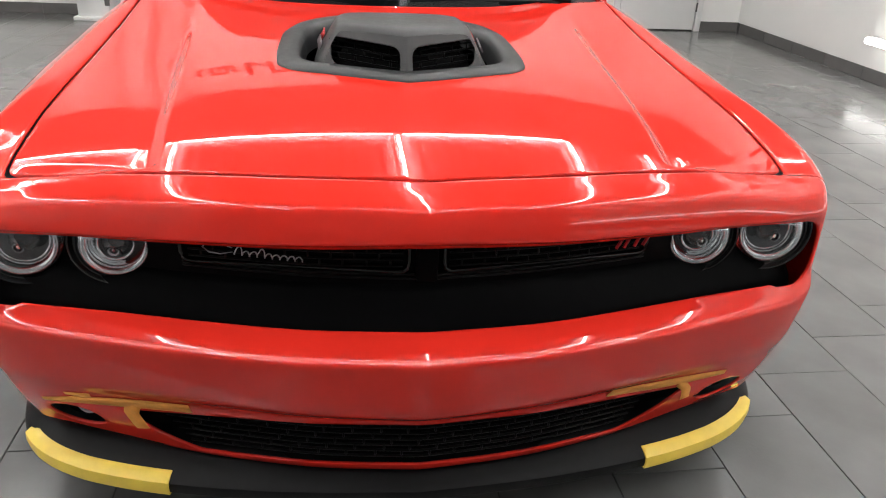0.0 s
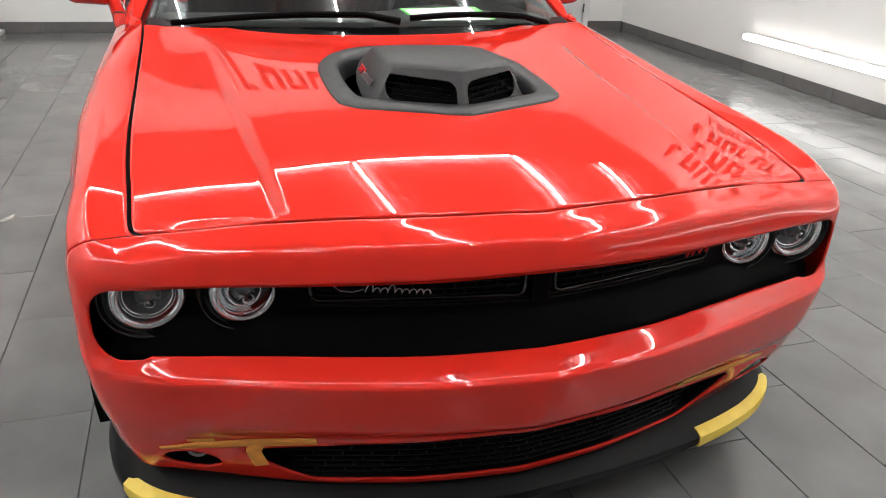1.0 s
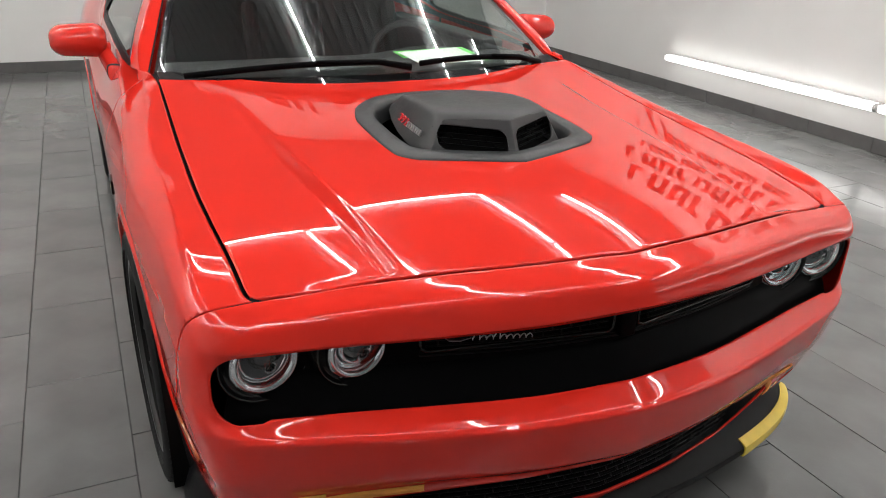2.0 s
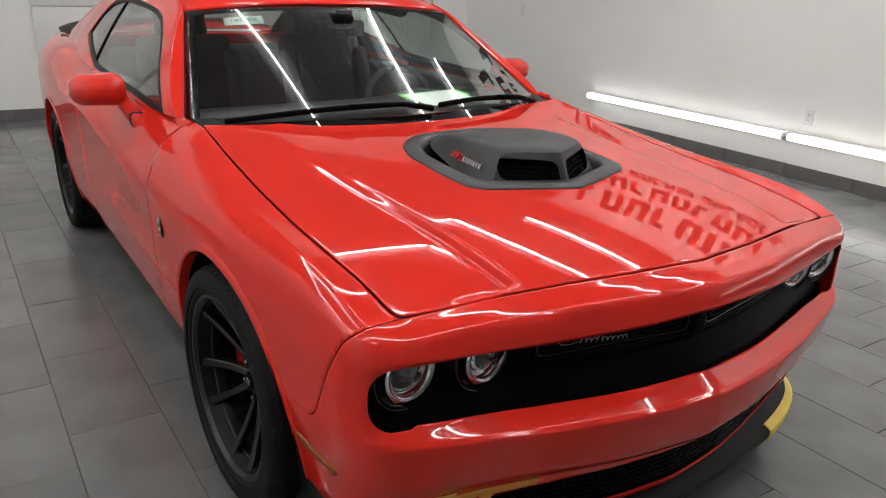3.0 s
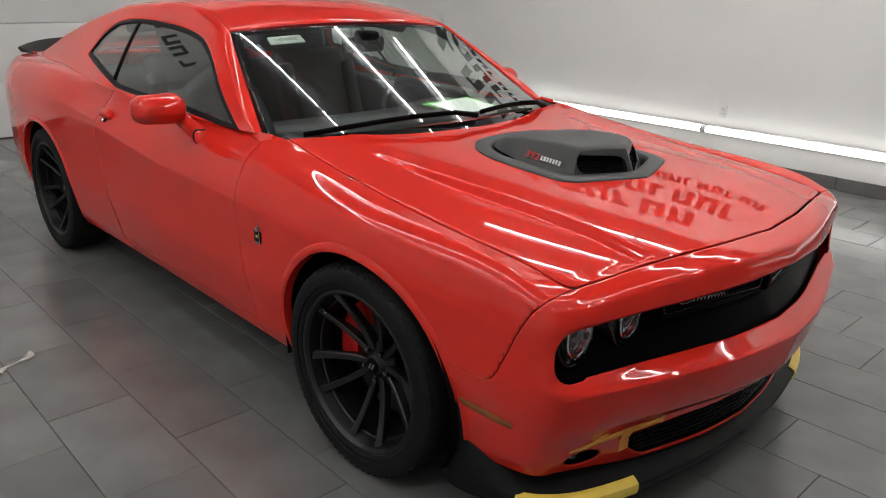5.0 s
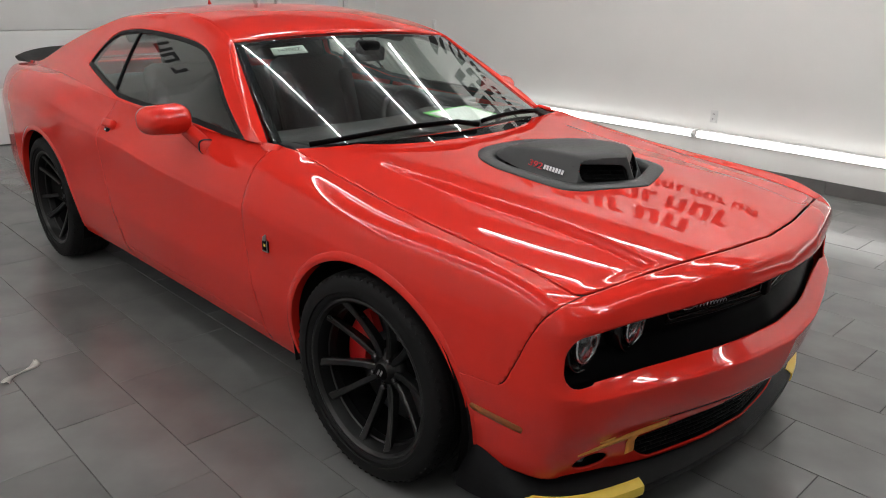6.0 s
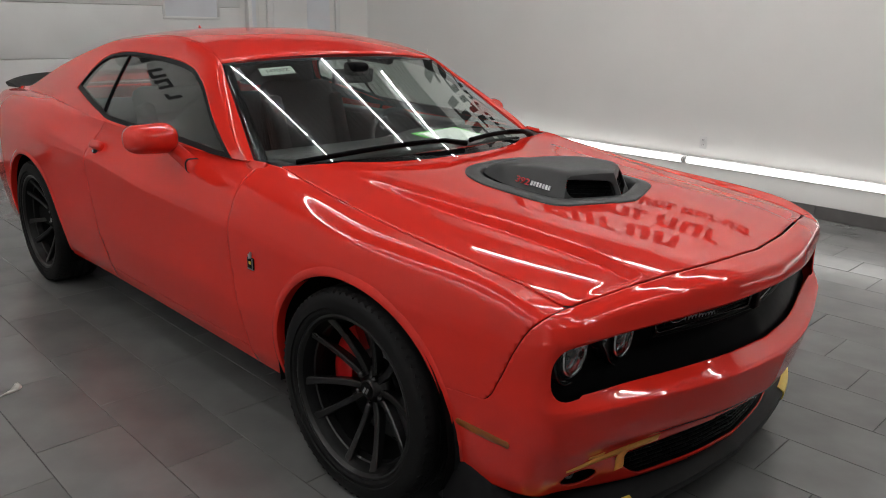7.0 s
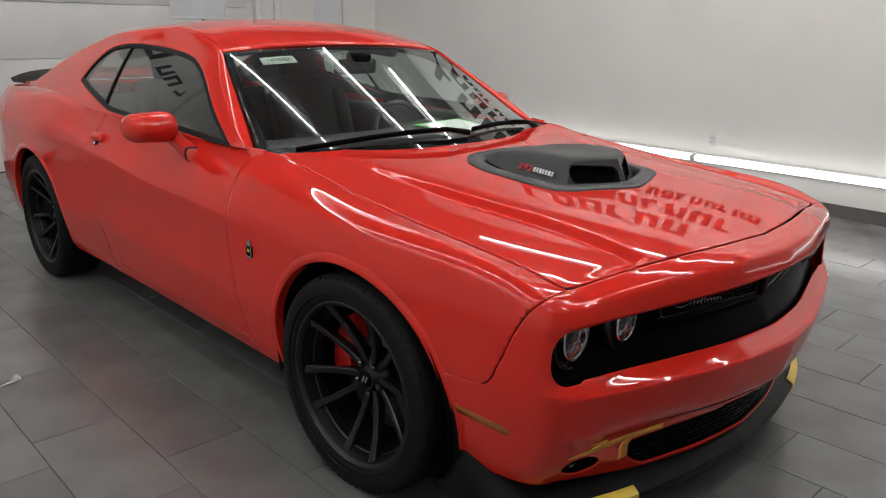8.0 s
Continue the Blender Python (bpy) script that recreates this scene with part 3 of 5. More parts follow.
cy = np.linspace(1.6, 4.75, 190)
cq = smooth(0, 1, np.linspace(0, 1, 64))
for side in (-1, 1):
    def cabin(u, q, side=side):
        p = cabin_side(u, q)
        p[:, 0] *= side
        return p
    v, f = clipped(cy, cq, cabin, [window_gap])
    part("roof_pillar", mesh_of(v, f, PAINT), car, "red side pillars framing the side window", 0.014)
    v, f = clipped(cy, cq, lambda u, q, cabin=cabin, side=side: cabin(u, q) - np.array([side * 0.03, 0, 0.022]), [window_gap])
    part("pillar_lining", mesh_of(v, f, CLOTH), car, "black cloth lining inside the pillars")
    trim = lambda u, q, P: -0.017 + np.minimum(win_top(P[:, 1]) - P[:, 2], (P[:, 2] - win_low(P[:, 1])) * 0.9)

    def inset(u, q, side=side, d=0.004):
        p = cabin_side(u, q)
        p[:, 0] = (p[:, 0] - d) * side
        return p
    wy = np.linspace(1.68, 3.5, 200)
    grow = lambda u, q, P: np.maximum(P[:, 2] - win_top(P[:, 1]), win_low(P[:, 1]) - P[:, 2]) - 0.003
    v, f = clipped(wy, smooth(0, 1, np.linspace(0, 1, 80)), lambda u, q: inset(u, q, d=0.002), [grow, trim])
    part("window_surround", mesh_of(v, f, MATT), car, "black rubber surround of the side window", 0.01)
    glass_in = lambda u, q, P: -np.minimum(win_top(P[:, 1]) - P[:, 2], P[:, 2] - win_low(P[:, 1])) + 0.012
    post = lambda z: 2.965 + 0.30 * (z - 1.05)
    for nm, cut in (("door_glass", lambda u, q, P: P[:, 1] - post(P[:, 2]) + 0.008), ("quarter_glass", lambda u, q, P: post(P[:, 2]) + 0.008 - P[:, 1])):
        v, f = clipped(np.linspace(1.68, 3.5, 120), smooth(0, 1, np.linspace(0, 1, 40)), lambda u, q: inset(u, q, d=0.009), [glass_in, cut])
        g = part(nm, mesh_of(v, f, GLASS), car, "tinted side glass", 0.004)
        g.visible_shadow = False
    v, f = clipped(np.linspace(2.75, 3.1, 30), smooth(0, 1, np.linspace(0, 1, 40)), lambda u, q: inset(u, q, d=0.003),
                   [lambda u, q, P: np.abs(P[:, 1] - post(P[:, 2])) - 0.011, lambda u, q, P: np.maximum(P[:, 2] - win_top(P[:, 1]), win_low(P[:, 1]) - P[:, 2])])
    part("window_post", mesh_of(v, f, BLACK), car, "", 0.008)


def screen_bow(u):
    """The windshield's curve across: 1 in the middle, 0 at the pillars."""
    a = np.abs(u)
    return 1 - (0.608 * a ** 2.73 + 0.392 * a * a)


def windshield(u, t, d=0.0):
    """u from -1 to 1 across, t from 0 at the cowl to 1 at the roof."""
    xe, ye, ze = 0.800 - 0.177 * t, 1.66 + 0.546 * t, 0.98 + 0.358 * t
    bow = screen_bow(u)
    y = ye - (0.300 - 0.258 * t) * bow
    return np.stack([u * (xe - d), y, ze + (0.0245 + 0.005 * t) * bow - d * 0.6], 1)


tt = np.linspace(-0.05, 1, 40)
v, f = clipped(np.linspace(-1, 1, 61), tt, lambda u, t: windshield(u, t, 0.006), [])
ws = part("windshield", mesh_of(v, f, SCREEN), car, "raked laminated windshield", 0.005)
ws.visible_shadow = False
v, f = clipped(np.linspace(-1, 1, 121), np.linspace(-0.05, 1, 80), lambda u, t: windshield(u, t, 0.012),
               [lambda u, t, P: -np.maximum(np.abs(u) - 0.955, np.maximum(t - 0.955, 0.04 - t))])
part("screen_border", mesh_of(v, f, BLACK), car, "black printed border behind the windshield glass", 0.002)


def roof(u, w):
    """u across, w from the windshield's top back to the rear window."""
    ye = 2.206 + (3.72 - 2.206) * w
    xe, ze = seam(ye)
    bow = screen_bow(u)
    y = ye - 0.042 * bow * (1 - w) + 0.05 * bow * w
    z = ze + (0.031 + 0.016 * np.sin(math.pi * np.clip(w * 0.96 + 0.02, 0, 1)) ** 0.7) * bow - 0.004 * (1 - smooth(0.0, 0.12, w))
    return np.stack([u * (xe - 0.0015), y, z], 1)


v, f = clipped(np.linspace(-1, 1, 61), np.linspace(0.004, 1, 60), roof, [])
part("roof", mesh_of(v, f, PAINT), car, "red roof panel", 0.005)


def rear_glass(u, w):
    ye = 3.725 + (4.47 - 3.725) * w
    xe, ze = seam(ye)
    bow = 1 - u * u
    return np.stack([u * (xe - 0.004), ye + 0.05 * bow, ze + 0.022 * bow - 0.004], 1)


v, f = clipped(np.linspace(-1, 1, 31), np.linspace(0, 1, 20), rear_glass, [])
part("rear_window", mesh_of(v, f, DARKGLASS), car, "sloping tinted rear window", 0.005).visible_shadow = False


def deck(u, w):
    ye = 4.40 + (4.93 - 4.40) * w
    half = np.interp(ye, BELT_Y, belt(BELT_Y)[0]) - 0.006
    half = np.where(ye > 4.75, half - (ye - 4.75) * 0.25, half)
    return np.stack([u * half, ye, 1.075 + 0.012 * (1 - u * u) - 0.012 * w], 1)


v, f = clipped(np.linspace(-1, 1, 31), np.linspace(0, 1, 16), deck, [])
part("trunk_lid", mesh_of(v, f, PAINT), car, "red trunk lid", 0.012)

# ---- wheels ----


def wheel(parent, x, y, z, side, turn, steer=0.0):
    """side -1: the outer face looks towards -x."""
    m = Matrix.Translation((x, y, z)) @ Matrix.Rotation(radians(steer), 4, "Z") @ Matrix.Diagonal((side, 1, 1, 1))

    def put(name, vf, mat, par, label="", sharp=None, bevel=0.0, flat=False):
        v, f = moved(vf, m)
        if side < 0:
            f = [tuple(reversed(g)) for g in f]
        return part(name, mesh_of(v, f, mat, not flat), par, label, 0.0, sharp, bevel)

    barrel = [(-0.10, 0.245), (-0.09, 0.258), (0.06, 0.250), (0.085, 0.262), (0.098, 0.272), (0.106, 0.276), (0.110, 0.272), (0.104, 0.266),
              (0.090, 0.256), (0.06, 0.242), (-0.08, 0.240), (-0.10, 0.245)]
    w = put("wheel", lathe(barrel, 64), BARREL, parent, "satin black alloy wheel with five pairs of spokes")
    lip = [(0.100, 0.258), (0.1085, 0.263), (0.1125, 0.2665), (0.1135, 0.272), (0.111, 0.2775), (0.104, 0.279)]
    put("rim_lip", lathe(lip, 80), RIM, w, "satin black outer rim lip", 25)
    step = [(0.030, 0.2385), (0.034, 0.2365), (0.060, 0.2395), (0.068, 0.2475)]
    put("inner_rim", lathe(step, 64), RIM, w, "", 25)
    tyre = [(-0.108, 0.268), (-0.122, 0.30), (-0.120, 0.335), (-0.108, 0.352), (-0.09, 0.3575)]
    for c in (-0.066, -0.022, 0.022, 0.066):
        tyre += [(c - 0.016, 0.3595), (c - 0.004, 0.360), (c - 0.003, 0.353), (c + 0.003, 0.353), (c + 0.004, 0.360), (c + 0.016, 0.3595)]
    tyre += [(0.09, 0.3575), (0.108, 0.352), (0.119, 0.338), (0.1225, 0.318), (0.123, 0.300), (0.1175, 0.298), (0.118, 0.286), (0.112, 0.277), (0.104, 0.268)]
    put("tyre", lathe(tyre, 96), RUBBER, w, "black low-profile rubber tyre", 35)
    lugs = []
    for k in range(72):
        a = math.tau * k / 72
        for sgn in (-1, 1):
            b = block(-0.014, 0.014, -0.0055, 0.0055, -0.006, 0.0018)
            lugs.append(moved(b, Matrix.Rotation(a, 4, "X") @ Matrix.Translation((sgn * 0.1015, 0, 0.3528)) @ Matrix.Rotation(sgn * 0.38, 4, "Y") @ Matrix.Rotation(0.5 * sgn, 4, "Z")))
    put("tread", joined(*lugs), RUBBER, w, "", flat=True)["kind"] = "stuff"
    hub = [(0.035, 0.0), (0.035, 0.030), (0.030, 0.036), (0.018, 0.040), (0.010, 0.058), (0.004, 0.070), (-0.03, 0.074)]
    put("hub", lathe(hub, 40), RIM, w, "black wheel hub")
    cap = [(0.041, 0.0), (0.041, 0.024), (0.036, 0.029), (0.03, 0.029)]
    put("centre_cap", lathe(cap, 32), BLACK, w, "black centre cap with two slanted silver bars")
    for d in (-0.008, 0.006):
        b = moved(block(0.0405, 0.0425, -0.0035, 0.0035, -0.012, 0.012), Matrix.Translation((0, d, 0)) @ Matrix.Rotation(0.5, 4, "X"))
        put("cap_bar", b, SILVER, w, flat=True)
    for k in range(5):
        a = turn + math.tau * k / 5
        rot = Matrix.Rotation(a, 4, "X")
        nut = lathe([(0.036, 0.0), (0.036, 0.006), (0.032, 0.010), (0.005, 0.011)], 6)
        put("lug_nut", moved(nut, rot @ Matrix.Translation((0, 0, 0.056)) @ Matrix.Rotation(0.3, 4, "X")), NUT, w, "", flat=True)
        for sg in (-1, 1):
            loops = []
            for t in np.linspace(0, 1, 13):
                r = 0.045 + t * 0.220
                off = sg * (0.010 + 0.058 * t ** 0.85)
                xo = 0.020 + 0.080 * t ** 1.5
                hw = 0.0132 - 0.0022 * t + 0.008 * t ** 6
                dp = 0.040 - 0.014 * t
                ch = 0.0045
                sec = [(xo, -hw + ch), (xo, hw - ch), (xo - ch, hw), (xo - dp, hw * 0.7), (xo - dp, -hw * 0.7), (xo - ch, -hw)]
                loops.append([rot @ Vector((px, off + py, r)) for px, py in sec])
            put("spoke", loft(loops, True, True), RIM, w, "", 30)
    disc = [(-0.035, 0.08), (-0.035, 0.185), (-0.041, 0.19), (-0.062, 0.19), (-0.065, 0.08)]
    put("brake_disc", lathe(disc, 64), DISC, w, "steel brake disc")
    bell = [(-0.02, 0.06), (-0.02, 0.09), (-0.036, 0.095)]
    put("disc_bell", lathe(bell, 40), BLACK, w)
    a0 = 0.42 if y < 2 else 2.7
    prof = [(-0.005, 0.125), (-0.001, 0.135), (-0.001, 0.205), (-0.006, 0.214), (-0.09, 0.214), (-0.09, 0.20), (-0.03, 0.196), (-0.03, 0.125), (-0.005, 0.125)]
    cv, cf = lathe(prof, 14, "x", a0 - 0.72, a0 + 0.66)
    n = len(prof)
    cf += [tuple(range(n - 1)), tuple(reversed(range(len(cv) - n, len(cv) - 1)))]
    put("brake_caliper", (cv, cf), CALIPER, w, "bright red brake caliper", 30)
    put("backing_plate", lathe([(-0.095, 0.0), (-0.095, 0.235)], 40), DARK, w)
    return w


for side in (-1, 1):
    wheel(car, side * 0.824, FRONT_Y, WHEEL_Z, side, 0.55, 2.5)
    wheel(car, side * 0.826, REAR_Y, WHEEL_Z, side, 0.5)


def well(yc, r, side):
    """Dark inner arch behind a wheel."""
    pts = []
    for k in range(25):
        a = radians(-14 + 216 * k / 24)
        pts.append((yc + (r + 0.012) * math.cos(a) / (FORWARD if math.cos(a) < 0 else 1), 0.365 + (r + 0.012) * math.sin(a)))
    loops = [[(side * x, p, q) for p, q in pts] for x in (0.925, 0.55)]
    v, f = loft(loops, closed=False)
    f.append(tuple(range(25, 50)))
    return v, f


for side in (-1, 1):
    for yc in (ARCH_Y, REAR_Y):
        part("wheel_liner", build(well(yc, ARCH_R + (0.005 if yc > 2 else 0), side), DARK), car, "black plastic wheel liner")
        # rolled lip of the arch
        pts = []
        for k in range(61):
            a = radians(-18 + 216 * k / 60)
            r = ARCH_R + (0.005 if yc > 2 else 0) + 0.001
            yy, zz = yc + r * math.cos(a) / (FORWARD if math.cos(a) < 0 else 1), 0.365 + r * math.sin(a) / 1.02
            if zz < 0.27:
                continue
            row = []
            for grow, proud in ((0.030, -0.001), (0.024, 0.0022), (0.012, 0.0048), (0.002, 0.0048), (-0.003, 0.001), (-0.004, -0.03)):
                f = (r + grow) / r
                y1, z1 = yc + (yy - yc) * f, 0.365 + (zz - 0.365) * f
                q = ring(np.full(90, arc_at(0, y=y1)), np.linspace(2, 11, 90))
                row.append((side * (float(np.interp(-z1, -q[:, 2], q[:, 0])) + proud), y1, z1))
            pts.append(row)
        even = np.array(pts)
        for _ in range(6):
            even[1:-1, :, 0] = (even[:-2, :, 0] + 2 * even[1:-1, :, 0] + even[2:, :, 0]) / 4
        pts = even.tolist()
        part("arch_lip", build(loft(pts, closed=False), PAINT), car, "flat red flange round the wheel arch", 0, 40)

# underbody and cabin floor
part("underbody", build(block(-0.62, 0.62, 0.35, 4.85, 0.2, 0.4, 0.03), DARK), car, "black underbody")
part("engine_bay_floor", build(block(-0.70, 0.70, 0.32, 1.4, 0.40, 0.56, 0.03), DARK), car)
part("cabin_floor", build(block(-0.86, 0.86, 1.42, 4.3, 0.3, 0.42, 0.02), DARK), car)
part("firewall", build(block(-0.74, 0.74, 1.42, 1.5, 0.4, 0.93, 0.02), DARK), car)

# ---- lamps of the room ----

def led_tube(p, q, r=0.015, group="ceiling light tubes", label="bright white LED tube under the dark ceiling; the southernmost row is added fill", glow=None):
    mid = (Vector(p) + Vector(q)) / 2
    lamp = thing("led_tube_light", mid, label, "tube light", group)
    d = (Vector(q) - Vector(p)).normalized()
    a, b = Vector(p) + d * 0.02, Vector(q) - d * 0.02
    part("tube", build(tube([a, b], r, 14), glow or TUBE), lamp, "glowing white tube")
    for e, g in ((a, -1), (b, 1)):
        part("end_cap", build(tube([e - d * 0.004 * g, e + d * 0.016 * g], r * 1.01, 14), CAP), lamp)
    return lamp


def wall_tube(y0, y1):
    lamp = led_tube((X1 - 0.075, y0, 0.339), (X1 - 0.075, y1, 0.339), 0.030, "wall light tubes", "bright white LED tube fixed low along the white wall", WALLTUBE)
    part("channel", build(block(X1 - 0.044, X1 - 0.001, y1 + 0.004, y0 - 0.004, 0.303, 0.375, 0.004), CAP), lamp, "white channel behind the tube")


for y0, y1 in ((5.062, 2.63), (2.625, 0.19), (0.185, -2.25), (-2.255, -4.69)):
    wall_tube(y0, y1)

# ---- front of the car ----


def skin_point(s, z, d=0.0):
    """A point of the body's skin at arc length s and height z, d metres proud of it."""
    vs = np.linspace(0, 11, 400)
    q = ring(np.full(400, s), vs)
    v = float(np.interp(-z, -q[:, 2], vs))
    p = ring(np.array([s, s, s]), np.array([v, min(v + 0.05, 11), max(v - 0.05, 0)]))
    side = ring(np.array([s + 0.01, s - 0.01]), np.array([v, v]))
    n = np.cross(side[0] - side[1], p[1] - p[2])
    n = -n / (np.linalg.norm(n) + 1e-9)
    if np.dot(n, p[0] - np.array([0, 2.4, p[0][2]])) < 0:
        n = -n
    return p[0] + n * d


def arc_x(x):
    return math.copysign(arc_at(0, x=abs(x)), x)


def ribbon(pts, width, d):
    """A thin strip stuck on the skin along points (x, z)."""
    rows = []
    for k, (x, z) in enumerate(pts):
        w = width[k] if isinstance(width, (list, tuple)) else width
        a, b = pts[max(k - 1, 0)], pts[min(k + 1, len(pts) - 1)]
        l = math.hypot(b[0] - a[0], b[1] - a[1])
        nx, nz = -(b[1] - a[1]) / l * w / 2, (b[0] - a[0]) / l * w / 2
        row = []
        for f, q in ((1, 0.001), (1, d), (0, d * 1.15), (-1, d), (-1, 0.001)):
            row.append(skin_point(arc_x(x + nx * f), z + nz * f, q))
        rows.append(row)
    return loft(rows, closed=False)


def dense(pts, n=8):
    p = np.array(pts)
    t = np.linspace(0, len(p) - 1, n * (len(p) - 1) + 1)
    return [(float(np.interp(q, range(len(p)), p[:, 0])), float(np.interp(q, range(len(p)), p[:, 1]))) for q in t]


def inside_skin(s, off):
    a, g = abs(s), (1 if s >= 0 else -1)
    e = 0.012
    ox, oy = float(out_x(a)), float(out_y(a))
    tx, ty = float(out_x(a + e) - out_x(max(a - e, 0))), float(out_y(a + e) - out_y(max(a - e, 0)))
    l = math.hypot(tx, ty)
    k = min(a / 0.1, 1)
    nx, ny = -ty / l * k * k * (3 - 2 * k), tx / l
    l = math.hypot(nx, ny)
    return g * (ox + nx / l * off), oy + ny / l * off


GRILLE = material("black_grille_mesh", (0.005, 0.005, 0.0055), 0.45, spec=0.15)

# black band behind the slot
rows = []
for s in np.linspace(-S_END - 0.005, S_END + 0.005, 121):
    prof = [(0.045, 0.778), (0.085, 0.770), (0.088, 0.66), (0.07, 0.645), (0.044, 0.590), (0.036, 0.560)]
    top = float(np.interp(abs(s), [0, OS[4], 2], [0.0, -0.005, -0.005]))
    rows.append([(*inside_skin(s, o), z + top) for o, z in prof])
part("grille_band", build(loft(rows, closed=False), BLACK), car, "plain deep black band between the headlamps", 0.004, 40)


def head_lamp(x, z, y, outer, k):
    """A round lamp looking forward."""
    m = Matrix.Translation((x, y, z)) @ Matrix.Rotation(radians(-8 if x > 0 else 8), 4, "Z") @ Matrix.Diagonal((k, 1, k, 1))
    cup = part("headlight", build(moved(lathe([(0.03, 0.0), (0.028, 0.035), (0.016, 0.060), (0.004, 0.076), (0.0, 0.082), (0.006, 0.090), (-0.004, 0.098), (-0.010, 0.101), (-0.004, 0.104), (0.02, 0.105), (0.05, 0.105)], 56, "y"), m), LAMPBLACK), car,
               "round headlamp with a chrome ring")
    ring_prof = [(0.014, 0.055), (-0.006, 0.0565), (-0.015, 0.060), (-0.019, 0.066), (-0.017, 0.072), (-0.008, 0.0755), (0.012, 0.0765), (0.014, 0.055)]
    part("lamp_ring", build(moved(lathe(ring_prof, 56, "y"), m), RINGMAT if outer else CHROME), cup, "bright ring of the headlamp")
    refl = [(0.024, 0.026), (0.018, 0.036), (0.008, 0.046), (0.002, 0.0565)]
    part("reflector", build(moved(lathe(refl, 48, "y"), m), LAMPGREY if outer else CHROME), cup, "reflector bowl of the headlamp")
    part("thin_ring", build(moved(lathe([(0.012, 0.0485), (0.002, 0.050), (0.002, 0.0525), (0.012, 0.054)], 48, "y"), m), CHROME), cup)
    if not outer:
        part("inner_ring", build(moved(lathe([(0.004, 0.034), (-0.008, 0.0365), (-0.008, 0.0405), (0.004, 0.043)], 48, "y"), m), CHROME), cup)
    dome = [(-0.018, 0.0), (-0.017, 0.010), (-0.013, 0.020), (-0.005, 0.027), (0.006, 0.030), (0.02, 0.030)]
    part("projector_lens", build(moved(lathe(dome, 40, "y"), m), DARKLENS), cup, "dark glass projector lens")
    cover = [(-0.030, 0.0), (-0.029, 0.02), (-0.026, 0.045), (-0.019, 0.066), (-0.008, 0.082)]
    c = part("lamp_cover", build(moved(lathe(cover, 48, "y"), m), LENS), cup, "clear lamp cover", 0.0025)
    c.visible_shadow = False
    return cup


RINGMAT = material("white_lamp_ring", (0.92, 0.93, 0.94), 0.14, metal=1.0)
LAMPBLACK = material("gloss_black_lamp_housing", (0.004, 0.004, 0.0045), 0.2, spec=0.5)
LAMPGREY = material("lamp_reflector_grey", (0.14, 0.135, 0.145), 0.2, metal=0.6)
DARKLENS = material("dark_projector_glass", (0.03, 0.03, 0.032), 0.06, coat=1.0)
for sx in (-1, 1):
    head_lamp(sx * 0.748, 0.700, 0.232, True, 0.89)
    head_lamp(sx * 0.572, 0.706, 0.200, False, 0.82)

# upper grille: two framed openings with a brick-like mesh
for sx in (-1, 1):
    frame_pts = []
    for u, w in rounded_rect(0.218, 0.031, 0.018, 5):
        s = arc_x(sx * (0.252 + u))
        x, y = inside_skin(s, 0.078)
        frame_pts.append((x, y, 0.722 + w - 0.010 * abs(u + 0.22)))
    grille = part("grille_insert", build(tube(frame_pts, 0.0042, 8, True), LAMPBLACK), car, "thin framed black grille opening")
    for r in range(4):
        z = 0.700 + 0.0135 * r
        pts = []
        for u in np.linspace(-0.205, 0.205, 15):
            x, y = inside_skin(arc_x(sx * (0.252 + u)), 0.083)
            pts.append((x, y, z - 0.010 * abs(u + 0.22)))
        bars = [tube(pts, 0.0022, 6)]
        for k in range(9):
            u = -0.18 + 0.045 * k + (0.0225 if r % 2 else 0)
            if abs(u) < 0.2:
                x, y = inside_skin(arc_x(sx * (0.252 + u)), 0.083)
                zz = z - 0.010 * abs(u + 0.22)
                bars.append(tube([(x, y, zz), (x, y, zz + 0.0135)], 0.002, 6))
        part("grille_bar", build(joined(*bars), GRILLE), grille)
for z, o in ((0.676, 0.086), (0.684, 0.086)):
    pts = [(*inside_skin(s, o - 0.004), z) for s in np.linspace(-arc_at(0, x=0.47), arc_at(0, x=0.47), 41)]
    part("grille_ledge", build(tube(pts, 0.003, 6), GRILLE), car)
x, y = inside_skin(0.0, 0.078)
part("grille_divider", build(block(-0.02, 0.02, y - 0.012, y + 0.02, 0.675, 0.775, 0.006), BLACK), car, "black upright between the two grille openings")


def script_badge():
    """Silver flourish: a long hook and a row of small slanted bars."""
    pieces = []

    def at(x, z):
        px, py = inside_skin(arc_x(x), 0.071)
        return (px, py, z)
    hook = [(-0.368, 0.724), (-0.392, 0.731), (-0.415, 0.730), (-0.424, 0.721), (-0.412, 0.712), (-0.390, 0.710), (-0.368, 0.716)]
    pieces.append(tube([at(*p) for p in hook], [0.0008, 0.0012, 0.0016, 0.0018, 0.0016, 0.0012, 0.0008], 6))
    wave = []
    for k in range(121):
        q = k / 120
        tall = 1 + 0.9 * math.exp(-((q - 0.06) / 0.04) ** 2) + 0.8 * math.exp(-((q - 0.38) / 0.07) ** 2)
        lift = 0.0058 * tall * (1 - math.cos(18 * math.pi * q)) / 2
        wave.append(at(-0.366 + 0.128 * q + 0.35 * lift - 0.0022 * math.sin(18 * math.pi * q), 0.7105 + lift * 1.7 - 0.004 * q))
    pieces.append(tube(wave, 0.0013, 6))
    return joined(*pieces)


